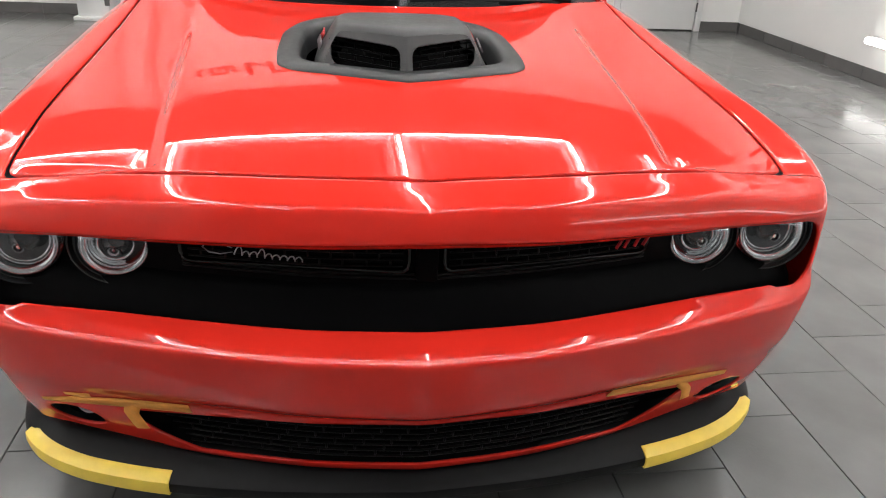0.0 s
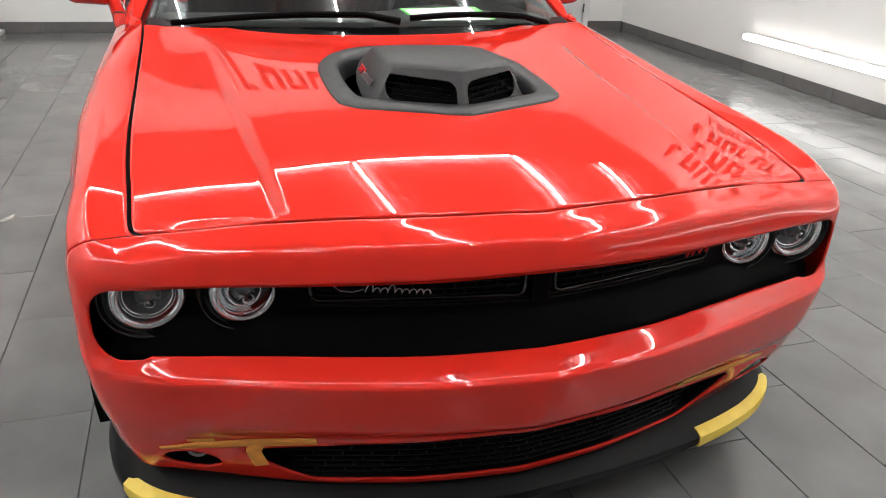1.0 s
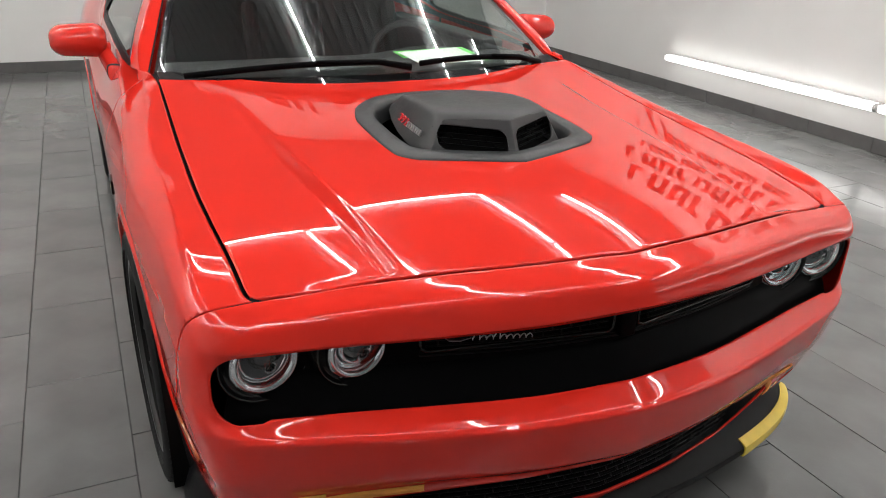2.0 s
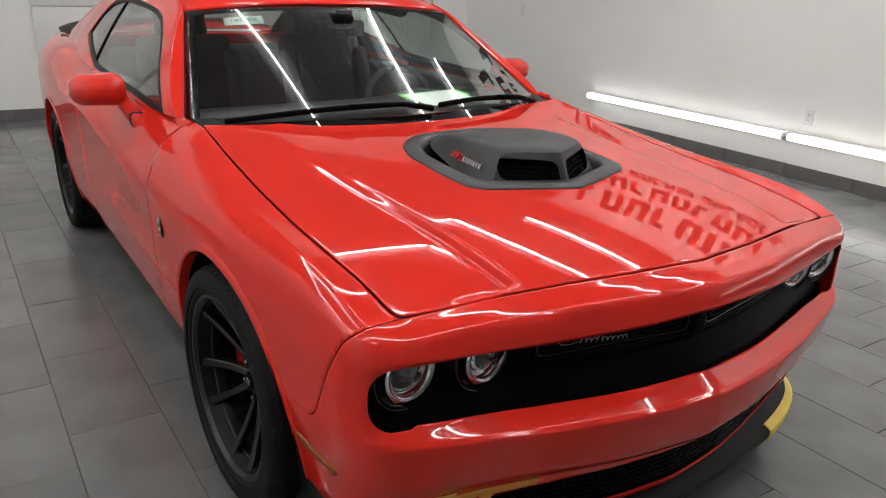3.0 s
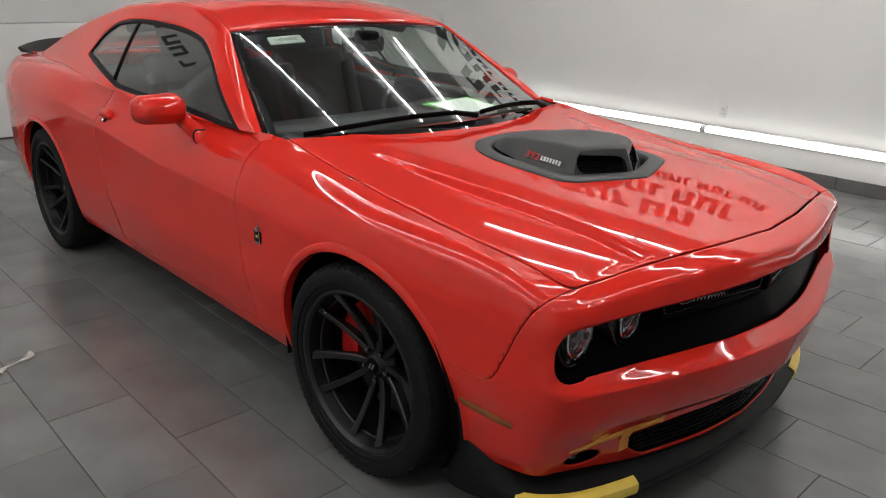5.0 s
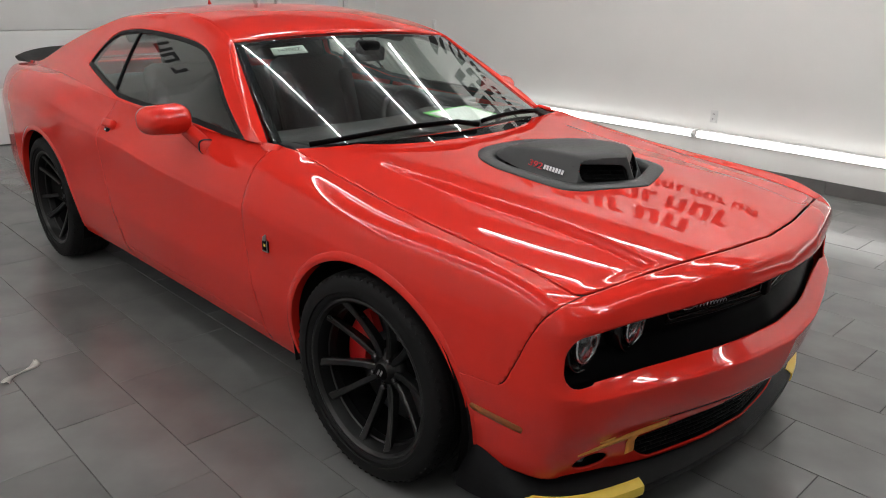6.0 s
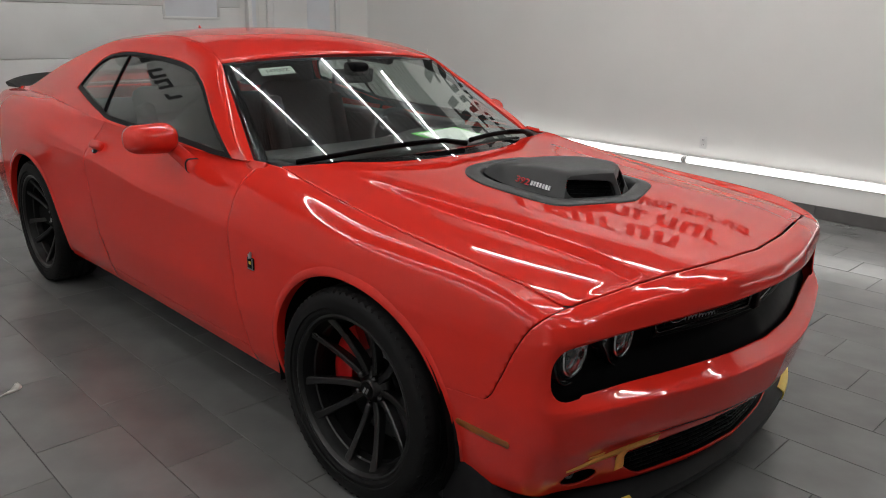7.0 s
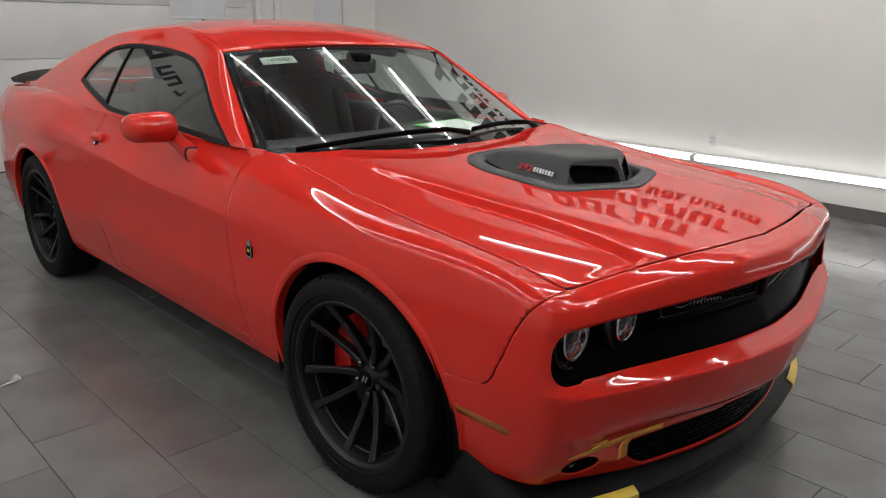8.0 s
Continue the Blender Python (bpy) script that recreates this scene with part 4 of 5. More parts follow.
part("script_badge", build(script_badge(), SILVER), car, "small silver script emblem in the grille")
red = []
for k, (x0, h) in enumerate(((0.395, 0.020), (0.412, 0.020), (0.436, 0.024), (0.456, 0.020))):
    a, b = inside_skin(arc_x(x0), 0.071), inside_skin(arc_x(x0 + 0.012), 0.071)
    red.append(tube([(*a, 0.706), (*b, 0.706 + h)], 0.0034, 6))
a, b = inside_skin(arc_x(0.462), 0.071), inside_skin(arc_x(0.486), 0.071)
red.append(tube([(*a, 0.726), (*b, 0.726)], 0.0026, 6))
part("red_badge", build(joined(*red), REDTRIM), car, "small red slanted emblem in the grille")

# lower grille
rows = []
for s in np.linspace(-arc_at(0, x=0.70), arc_at(0, x=0.70), 61):
    rows.append([(*inside_skin(s, o), z) for o, z in ((0.055, 0.41), (0.125, 0.385), (0.135, 0.24), (0.105, 0.215))])
low = part("lower_grille", build(loft(rows, closed=False), DARK), car, "black lower grille with a brick-like mesh")
for r in range(9):
    z = 0.250 + 0.0145 * r
    bars, half = [], 0.60 - 0.012 * (8 - r)
    pts = [(*inside_skin(s, 0.098 + 0.0), z) for s in np.linspace(-arc_at(0, x=half), arc_at(0, x=half), 41)]
    bars.append(tube(pts, 0.0028, 6))
    for k in range(int(half * 2 / 0.062)):
        x = -half + 0.03 + 0.062 * k + (0.031 if r % 2 else 0)
        if abs(x) < half:
            px, py = inside_skin(arc_x(x), 0.098)
            bars.append(tube([(px, py, z), (px, py, z + 0.0145)], 0.0026, 6))
    part("grille_bar", build(joined(*bars), GRILLE), low)

# fog lamps
for sx in (-1, 1):
    px, py = inside_skin(arc_x(sx * 0.712), 0.108)
    m = Matrix.Translation((px, py, 0.314)) @ Matrix.Rotation(radians(-12 * sx), 4, "Z") @ Matrix.Diagonal((1.3, 1, 0.72, 1))
    bowl = part("fog_lamp", build(moved(lathe([(0.05, 0.0), (0.045, 0.026), (0.0, 0.036), (-0.012, 0.037)], 32, "y"), m), BLACK), car, "small fog lamp in a dark recess")
    px, py = inside_skin(arc_x(sx * 0.708), 0.086)
    m2 = Matrix.Translation((px, py, 0.313)) @ Matrix.Rotation(radians(-12 * sx), 4, "Z")
    part("fog_lens", build(moved(lathe([(0.002, 0.0), (0.004, 0.012), (0.010, 0.021), (0.02, 0.022)], 24, "y"), m2), DARKLENS), bowl, "dark glass lens")
    part("fog_ring", build(moved(lathe([(0.016, 0.021), (0.006, 0.024), (0.014, 0.028)], 24, "y"), m2), SILVER), bowl)

# splitter
SPL = [(0, 0.066), (0.25, 0.086), (0.5, 0.128), (0.68, 0.182), (0.79, 0.238), (0.852, 0.302), (0.890, 0.40), (0.902, 0.47), (0.905, 0.535)]
SPS = np.r_[0, np.cumsum(np.hypot(*np.diff(np.array(SPL), axis=0).T))]


def splitter_edge(s):
    a, g = abs(s), (1 if s >= 0 else -1)
    x, y = float(pchip(SPS, [p[0] for p in SPL], a)), float(pchip(SPS, [p[1] for p in SPL], a))
    e = 0.01
    tx = float(pchip(SPS, [p[0] for p in SPL], min(a + e, SPS[-1])) - pchip(SPS, [p[0] for p in SPL], max(a - e, 0)))
    ty = float(pchip(SPS, [p[1] for p in SPL], min(a + e, SPS[-1])) - pchip(SPS, [p[1] for p in SPL], max(a - e, 0)))
    l = math.hypot(tx, ty) or 1
    k = min(a / 0.08, 1)
    nx, ny = -ty / l * k, tx / l
    return g * x, y, g * nx, ny


def edge_rows(a, b, n, prof, ending=None):
    rows = []
    for s in np.linspace(a, b, n):
        x, y, nx, ny = splitter_edge(s)
        rise = 0.030 * max(0.0, (abs(s) - 0.72) / 0.5)
        w = float(smooth(0.86, 1.10, abs(s))) if ending else 0.0
        mix = [(o + w * (e - o), z + w * (f - z)) for (o, z), (e, f) in zip(prof, ending or prof)]
        rows.append([(x + nx * o, y + ny * o, z + rise * (1 - w)) for o, z in mix])
    return rows


E_END = float(SPS[-1])
part("splitter", build(loft(edge_rows(-E_END, E_END, 121, [(0.15, 0.275), (0.09, 0.240), (0.035, 0.203), (0.010, 0.190), (0.0, 0.181), (0.002, 0.158), (0.008, 0.150), (0.15, 0.155)],
                                     [(0.055, 0.335), (0.030, 0.315), (0.016, 0.275), (0.007, 0.235), (0.0, 0.20), (0.0, 0.158), (0.008, 0.150), (0.15, 0.155)]), True, True), MATT), car,
     "matt black plastic front splitter", 0, 40)
for sx in (-1, 1):
    a, b = 0.525, 0.915
    g = loft(edge_rows(sx * a, sx * b, 31, [(0.022, 0.199), (0.010, 0.1945), (-0.004, 0.185), (-0.0055, 0.170), (-0.002, 0.153), (0.008, 0.1505), (0.008, 0.1525), (0.001, 0.156), (-0.001, 0.170), (0.0, 0.182), (0.011, 0.191), (0.022, 0.1955)]), True, True)
    part("splitter_guard", build(g, YELLOW), car, "yellow plastic shipping guard on the splitter edge", 0, 40)
    rows = []
    for t in np.linspace(0, 1, 9):
        z = 0.15 + 0.42 * t
        yy = ARCH_Y - math.sqrt(max(0.0, (ARCH_R + 0.008) ** 2 - (z - 0.365) ** 2)) / FORWARD
        xx = 0.868 + 0.045 * t
        rows.append([(sx * (xx + 0.004), yy - 0.012, z), (sx * (xx + 0.006), yy + 0.004 + 0.012 * (1 - t), z), (sx * (xx - 0.10), yy + 0.02, z), (sx * (xx - 0.10), yy - 0.012, z)])
    part("wheel_deflector", build(loft(rows, True, True), MATT), car, "black plastic deflector ahead of the wheel")

# masking tape
TAPES = [([(-0.462, 0.384), (-0.596, 0.378), (-0.700, 0.370), (-0.780, 0.357)], [0.026, 0.026, 0.020, 0.008]), ([(-0.575, 0.384), (-0.590, 0.350), (-0.578, 0.300)], 0.03),
         ([(0.397, 0.396), (0.531, 0.384), (0.610, 0.380), (0.700, 0.378)], [0.026, 0.026, 0.024, 0.014]), ([(0.585, 0.372), (0.612, 0.345), (0.622, 0.310)], 0.022),
         ([(-0.66, 0.388), (-0.715, 0.389)], [0.016, 0.008])]
for pts, w in TAPES:
    d = dense(pts)
    ww = [float(v) for v in np.interp(np.linspace(0, 1, len(d)), np.linspace(0, 1, len(pts)), w)] if isinstance(w, list) else w
    part("tape_strip", build(ribbon(d, ww, 0.0018), TAPE), car, "strip of orange masking tape on the bumper")

# side markers
for sx in (-1, 1):
    rows = []
    for y, hh in ((0.311, 0.003), (0.316, 0.013), (0.38, 0.015), (0.45, 0.014), (0.487, 0.012), (0.493, 0.003)):
        s = sx * arc_at(0, y=y) if y > 0.33 else sx * (arc_at(0, y=0.34) - (0.34 - y) * 1.1)
        z = 0.441 + (y - 0.38) * 0.07
        rows.append([skin_point(s, z + hh * 0.8, -0.002), skin_point(s, z + hh * 0.8, 0.0025), skin_point(s, z + hh * 0.6, 0.004), skin_point(s, z - hh * 0.6, 0.004), skin_point(s, z - hh * 0.8, 0.0025), skin_point(s, z - hh * 0.8, -0.002)])
    part("side_marker", build(loft(rows, closed=False), AMBER), car, "amber side marker lamp", 0, 50)

# ---- hood scoop ----


def bezel_rows():
    rows = []
    ys = np.r_[0.5303, 0.533, np.linspace(0.538, 1.19, 70), 1.1975, 1.1997]
    loop = [(float(bezel_half(y)), float(y)) for y in ys]
    loop = [(0.0, 0.530)] + loop + [(0.0, 1.20)]
    full = loop + [(-x, y) for x, y in reversed(loop[1:-1])]
    c = (0.0, 0.87)
    for k, (px, py) in enumerate(full):
        def at(f, dz):
            qx, qy = c[0] + (px - c[0]) * f, c[1] + (py - c[1]) * f
            return (qx, qy, float(hood_z(np.array([qx]), np.array([qy]))[0]) + dz)
        rows.append([at(1.0, -0.004), at(0.998, 0.003), at(0.985, 0.006), at(0.90, 0.009), at(0.845, 0.009), at(0.825, 0.005), at(0.805, -0.012), at(0.79, -0.05)])
    return rows


br = bezel_rows()
part("scoop_bezel", build(loft(br + [br[0]], closed=False), SATIN), car, "satin grey-black surround of the hood opening", 0, 50)
part("scoop_well", build(loft([[(0.3 * math.cos(a), 0.87 + 0.32 * math.sin(a), 0.86) for a in np.linspace(0, math.tau, 24, endpoint=False)]], True), DARK), car, "dark well below the hood opening")


def shaker():
    loops = []
    spec = [(0.593, 0.100, 0.196, 0.100), (0.60, 0.100, 0.200, 0.106), (0.64, 0.088, 0.203, 0.109), (0.74, 0.06, 0.202, 0.104), (0.86, 0.03, 0.196, 0.090), (0.98, 0.0, 0.180, 0.068), (1.07, 0.0, 0.155, 0.044), (1.12, 0.0, 0.13, 0.020), (1.135, 0, 0.12, 0.0)]
    for y0, v, w, h in spec:
        loop = []
        prof = [(1.06, 0.0), (0.96, 0.34), (0.875, 0.66), (0.825, 0.83), (0.795, 0.90), (0.755, 0.945), (0.69, 0.965), (0.5, 0.985), (0.25, 0.996), (0.0, 1.0)]
        prof = prof + [(-p, q) for p, q in reversed(prof[:-1])]
        for p, q in prof:
            x = w * p
            zb = 0.922 + 0.09 * (y0 - 0.59)
            z = zb + h * q
            loop.append((x, y0 + v * abs(x) / 0.185 + (z - 0.955) * 0.5 * max(0.0, (0.7 - y0) / 0.107), z))
        loops.append(loop)
    return loops


sh = shaker()
scoop = part("hood_scoop", build(loft(sh, closed=False), SATIN), car, "satin black ram-air scoop with two nostrils", 0, 60)
front = np.array(sh[0])


def face_pos(x, z):
    return np.stack([x, 0.593 + 0.1 * np.abs(x) / 0.185 + (z - 0.955) * 0.5, z], 1)


def face_cut(x, z, P):
    order = np.argsort(front[:, 0])
    return z - np.interp(x, front[order, 0], front[order, 2], left=0.9, right=0.9) + 0.0005


def nostrils(x, z, P):
    return -box_sdf(np.abs(x) - 0.094, z - 0.972 - 0.06 * (np.abs(x) - 0.094), 0.080, 0.030, 0.02)


v, f = clipped(np.linspace(-0.2, 0.2, 101), np.linspace(0.918, 1.03, 48), face_pos, [face_cut, nostrils])
part("scoop_face", mesh_of(v, face_out(v, f, (0, 0.9, 0.95)), SATIN), scoop, "nostril face of the scoop", 0.005)
v, f = clipped(np.linspace(-0.19, 0.19, 41), np.linspace(0.925, 1.015, 10), lambda x, z: face_pos(x, z) + np.array([0, 0.035, 0]), [lambda x, z, P: face_cut(np.sign(x) * (np.abs(x) + 0.028), z, P) + 0.006])
part("scoop_duct", mesh_of(v, f, DARK), scoop, "dark duct behind the nostrils")
for sx in (-1, 1):
    for r in range(4):
        z = 0.952 + 0.013 * r
        bars = [tube([(sx * x, 0.593 + 0.1 * x / 0.185 + (z - 0.955) * 0.5 + 0.02, z + 0.06 * (x - 0.094)) for x in np.linspace(0.014, 0.176, 9)], 0.0024, 6)]
        for k in range(4):
            x = 0.035 + 0.04 * k + (0.02 if r % 2 else 0)
            if x < 0.17:
                bars.append(tube([(sx * x, 0.593 + 0.1 * x / 0.185 + (z - 0.955) * 0.5 + 0.02, z + 0.06 * (x - 0.094)), (sx * x, 0.593 + 0.1 * x / 0.185 + (z - 0.942) * 0.5 + 0.02, z + 0.013 + 0.06 * (x - 0.094))], 0.0022, 6))
        part("nostril_bar", build(joined(*bars), BLACK), scoop)


def text_mesh(body, size, depth, mat, m):
    cu = bpy.data.curves.new("letters", "FONT")
    cu.body, cu.size, cu.extrude, cu.align_x, cu.align_y = body, size, depth, "CENTER", "CENTER"
    ob = bpy.data.objects.new("letters", cu)
    me = bpy.data.meshes.new_from_object(ob)
    bpy.data.objects.remove(ob)
    bpy.data.curves.remove(cu)
    me.transform(m)
    me.materials.clear()
    me.materials.append(mat)
    return me


for sx in (-1, 1):
    # number in red, then a row of plain silver bars, on the scoop's flank
    up = Vector((-sx * 0.42, 0, 0.907)).normalized()
    ax = Vector((0.0, sx * 0.99, 0.10 * sx)).normalized()
    nrm = ax.cross(up).normalized()
    up = nrm.cross(ax).normalized()
    m = Matrix((ax, up, nrm)).transposed().to_4x4()
    for body, yy, zz in (("392", 0.875, 0.985),):
        m.translation = (sx * 0.196, yy, zz - 0.004)
        me = text_mesh(body, 0.032, 0.002, REDTRIM, m @ Matrix.Diagonal((1.35, 1, 1, 1)))
        part("scoop_number", me, scoop, "small red number on the scoop")
    bars = []
    for k in range(7):
        b = block(-0.0038, 0.0038, -0.008, 0.008, -0.002, 0.002)
        mm = Matrix((ax, up, nrm)).transposed().to_4x4()
        mm.translation = (sx * (0.203 - 0.0006 * k), 0.826 - 0.0125 * k, 0.981 - 0.0012 * k)
        bars.append(moved(b, mm))
    part("scoop_lettering", build(joined(*bars), SILVER, False), scoop, "row of small silver bars on the scoop")

# ---- mirrors, handles, badges ----
for sx in (-1, 1):
    loops = []
    for y, hw, hh, dx, dz in ((2.190, 0.088, 0.054, 0, 0), (2.185, 0.095, 0.061, 0, 0), (2.16, 0.099, 0.065, 0, 0), (2.122, 0.097, 0.063, 0, 0), (2.094, 0.090, 0.057, 0, -0.001), (2.074, 0.078, 0.047, 0, -0.003), (2.063, 0.060, 0.034, 0, -0.004), (2.058, 0.036, 0.020, 0, -0.005), (2.0565, 0.010, 0.006, 0, -0.005)):
        loops.append([(sx * (0.985 + u + dx), y + 0.077 * u + 0.045 * max(0.0, -w / 0.065) ** 1.5 * max(0.0, (2.19 - y) / 0.13), 1.055 + w * (1.0 - 0.9 * u) * (0.90 if w > 0 else 1.0) + dz) for u, w in rounded_rect(hw, hh, min(hw, hh) * 0.80, 8)])
    mirror = part("side_mirror", build(loft(loops, True, True), PAINT), car, "red rounded side mirror on a stalk", 0, 60)
    g = [(sx * (0.985 + u), 2.1935, 1.054 + w * (1 - 0.9 * u) * 0.94) for u, w in rounded_rect(0.080, 0.048, 0.042, 7)]
    part("mirror_glass", build(loft([g], False, True), CHROME, False), mirror, "mirror glass", 0.002)
    stalk = []
    for t in np.linspace(-0.15, 1.12, 9):
        c = Vector((sx * (0.905 - 0.030 * t), 2.125 - 0.115 * t, 1.012 - 0.062 * t))
        stalk.append([c + Vector((sx * u * 0.8, u * 0.45, w * 0.9)) for u, w in rounded_rect(0.030 + 0.003 * t, 0.028 + 0.003 * t, 0.02, 4)])
    part("mirror_stalk", build(loft(stalk, True, True), PAINT), mirror, "", 0, 60)
    base = []
    for t, r in ((0.95, 0.0345), (0.96, 0.0365), (1.01, 0.0365)):
        c = Vector((sx * (0.905 - 0.030 * t), 2.125 - 0.115 * t, 1.012 - 0.062 * t))
        base.append([c + Vector((sx * u * 0.8, u * 0.45, w * 0.9)) for u, w in rounded_rect(r, r * 0.92, 0.025, 4)])
    part("mirror_gasket", build(loft(base, True, True), MATT), mirror, "black mirror base gasket")
    # door handle
    hy, hz = 2.905, 0.925
    q = [skin_point(sx * arc_at(0, y=hy + d), hz + e, 0.0) for d, e in ((0, 0), (0.05, 0), (0, 0.03))]
    ax = (Vector(q[1]) - Vector(q[0])).normalized()
    up = (Vector(q[2]) - Vector(q[0])).normalized()
    nrm = ax.cross(up).normalized()
    if nrm.x * sx < 0:
        nrm = -nrm
    m = Matrix((ax, up, nrm)).transposed().to_4x4()
    m.translation = Vector(q[0])
    hl = []
    for d, hw, hh in ((-0.004, 0.055, 0.021), (0.012, 0.056, 0.022), (0.022, 0.052, 0.018), (0.026, 0.042, 0.010)):
        hl.append([m @ Vector((u, w + (0.004 if d > 0.01 else 0), d)) for u, w in rounded_rect(hw, hh, hh * 0.8, 5)])
    handle = part("door_handle", build(loft(hl, True, True), PAINT), car, "red pull handle on the door", 0, 60)
    # The shade below the handle is a flat black disc on the door skin.
    part("handle_recess", build(moved(lathe([(0.001, 0.0), (0.0015, 0.018), (0.0, 0.026)], 24, "z"), m @ Matrix.Translation((0.012, -0.024, 0)) @ Matrix.Diagonal((1.2, 0.7, 1, 1))), DARK), handle, "flat black disc standing in for the shade below the handle")
    part("key_lock", build(moved(lathe([(0.004, 0.0), (0.004, 0.006), (0.0, 0.008)], 16, "z"), m @ Matrix.Translation((0.03, -0.028, 0))), CHROME), handle)
    # fender emblem
    q = [skin_point(sx * arc_at(0, y=1.476 + d), 0.694 + e, 0.0) for d, e in ((0, 0), (0.03, 0), (0, 0.02))]
    ax, up = (Vector(q[1]) - Vector(q[0])).normalized(), (Vector(q[2]) - Vector(q[0])).normalized()
    nrm = ax.cross(up).normalized()
    if nrm.x * sx < 0:
        nrm = -nrm
    m = Matrix((ax, up, nrm)).transposed().to_4x4()
    m.translation = Vector(q[0])
    bad = part("fender_emblem", build(moved(block(-0.021, 0.021, -0.030, 0.014, 0.0, 0.006, 0.003), m), BLACK), car, "small black, silver and yellow emblem")
    part("emblem_rim", build(moved(joined(block(-0.018, -0.013, -0.028, 0.013, 0.0, 0.007, 0.001), block(-0.018, 0.018, -0.031, -0.026, 0.0, 0.007, 0.001), block(0.004, 0.012, 0.008, 0.026, 0.0, 0.007, 0.002), block(-0.006, 0.002, 0.010, 0.034, 0.0, 0.007, 0.002)), m), SILVER), bad)
    part("emblem_centre", build(moved(block(-0.006, 0.008, -0.012, 0.000, 0.004, 0.0075, 0.002), m), YELLOW), bad, "yellow emblem centre")

# antenna fin
fin = []
for y, w, h in ((3.50, 0.010, 0.004), (3.53, 0.012, 0.015), (3.56, 0.012, 0.035), (3.585, 0.010, 0.060), (3.60, 0.008, 0.064), (3.605, 0.006, 0.02)):
    zr = 1.44 - 0.09 * (y - 3.4)
    fin.append([(-w, y, zr - 0.01), (-w * 0.5, y, zr + h * 0.6), (0, y, zr + h), (w * 0.5, y, zr + h * 0.6), (w, y, zr - 0.01)])
part("antenna_fin", build(loft(fin, True, True, True), PAINT), car, "red shark-fin antenna")

# rear spoiler
sp = []
for u in np.linspace(-1, 1, 25):
    drop = abs(u) ** 6
    x = u * 0.735
    yo = -0.07 * u * u
    sp.append([(x, yo + 4.74, 1.085 - 0.01 * drop), (x, yo + 4.84, 1.112 - 0.02 * drop), (x, yo + 4.97, 1.148 - 0.05 * drop), (x, yo + 5.005, 1.150 - 0.055 * drop), (x, yo + 5.005, 1.138 - 0.055 * drop), (x, yo + 4.95, 1.088 - 0.02 * drop)])
part("rear_spoiler", build(loft(sp, True, True), MATT), car, "matt black rear spoiler on the trunk lid", 0, 40)

# ---- cowl and wipers ----
rows = []
for x in np.linspace(-0.76, 0.76, 41):
    yb = float(hood_back(np.array([x]))[0])
    zb = float(hood_z(np.array([x]), np.array([yb]))[0])
    rows.append([(x, yb - 0.03, zb - 0.022), (x, yb + 0.004, zb - 0.016), (x, yb + 0.06, zb - 0.012), (x, yb + 0.12, zb + 0.0)])
part("cowl_panel", build(loft(rows, closed=False), MATT), car, "black plastic cowl below the windshield", 0.004)


def on_screen(u, t, d=0.012):
    p = windshield(np.array([u]), np.array([t]), 0.0)[0]
    return Vector((p[0], p[1] - d * 0.42, p[2] + d * 0.9))


def foot(u):
    """How far up the glass the cowl reaches."""
    back = float(hood_back(np.array([u * 0.775]))[0]) + 0.045
    bow = 1 - u * u
    return 0.3 * (back - 1.6 + 0.275 * bow) / (0.8 + 0.09 * bow)


for a, b in (((-0.86, 0.0), (-0.05, 0.02)), ((0.10, 0.0), (0.70, 0.02))):
    blade = [on_screen(a[0] + (b[0] - a[0]) * t, foot(a[0] + (b[0] - a[0]) * t) + a[1] + (b[1] - a[1]) * t + 0.02 * math.sin(math.pi * t), 0.015) for t in np.linspace(0, 1, 15)]
    wiper = part("wiper", build(tube(blade, 0.0065, 8, False, 1.6), BLACK), car, "black wiper resting at the foot of the windshield")
    arm = [on_screen(b[0] + 0.10, foot(b[0] + 0.1) - 0.02, 0.014), on_screen(b[0] - 0.05, foot(b[0] - 0.05), 0.030), on_screen((a[0] + b[0]) / 2 + 0.1, foot((a[0] + b[0]) / 2 + 0.1) + 0.028, 0.024)]
    part("wiper_arm", build(tube(arm, [0.013, 0.010, 0.006], 8), BLACK), wiper)

# ---- cabin ----
dash = []
for x in np.linspace(-0.74, 0.74, 21):
    yo = 0.12 * (x / 0.74) ** 2
    hump = 0.03 * math.exp(-((x - 0.36) / 0.16) ** 2)
    dash.append([(x, 1.52 + yo, 0.965), (x, 1.75 + yo * 0.6, 0.985 + hump * 0.3), (x, 2.02, 0.965 + hump), (x, 2.10, 0.93 + hump), (x, 2.11, 0.75), (x, 2.0, 0.62)])
part("dashboard", build(loft(dash, closed=False), DASH), car, "black dashboard with a hood over the dials", 0.01)


def seat(x):
    cushion = part("seat", build(block(x - 0.25, x + 0.25, 2.42, 2.95, 0.46, 0.62, 0.06), CLOTH), car, "black high-backed front seat")
    m = Matrix.Translation((x, 2.98, 0.60)) @ Matrix.Rotation(radians(-18), 4, "X")
    part("backrest", build(moved(block(-0.24, 0.24, -0.06, 0.07, 0.0, 0.60, 0.05), m), CLOTH), cushion)
    part("headrest", build(moved(block(-0.13, 0.13, -0.05, 0.05, 0.57, 0.76, 0.045), m), CLOTH), cushion)
    for s in (-1, 1):
        part("side_bolster", build(moved(block(s * 0.215 - 0.04, s * 0.215 + 0.04, -0.11, 0.0, 0.05, 0.5, 0.03), m), CLOTH), cushion)


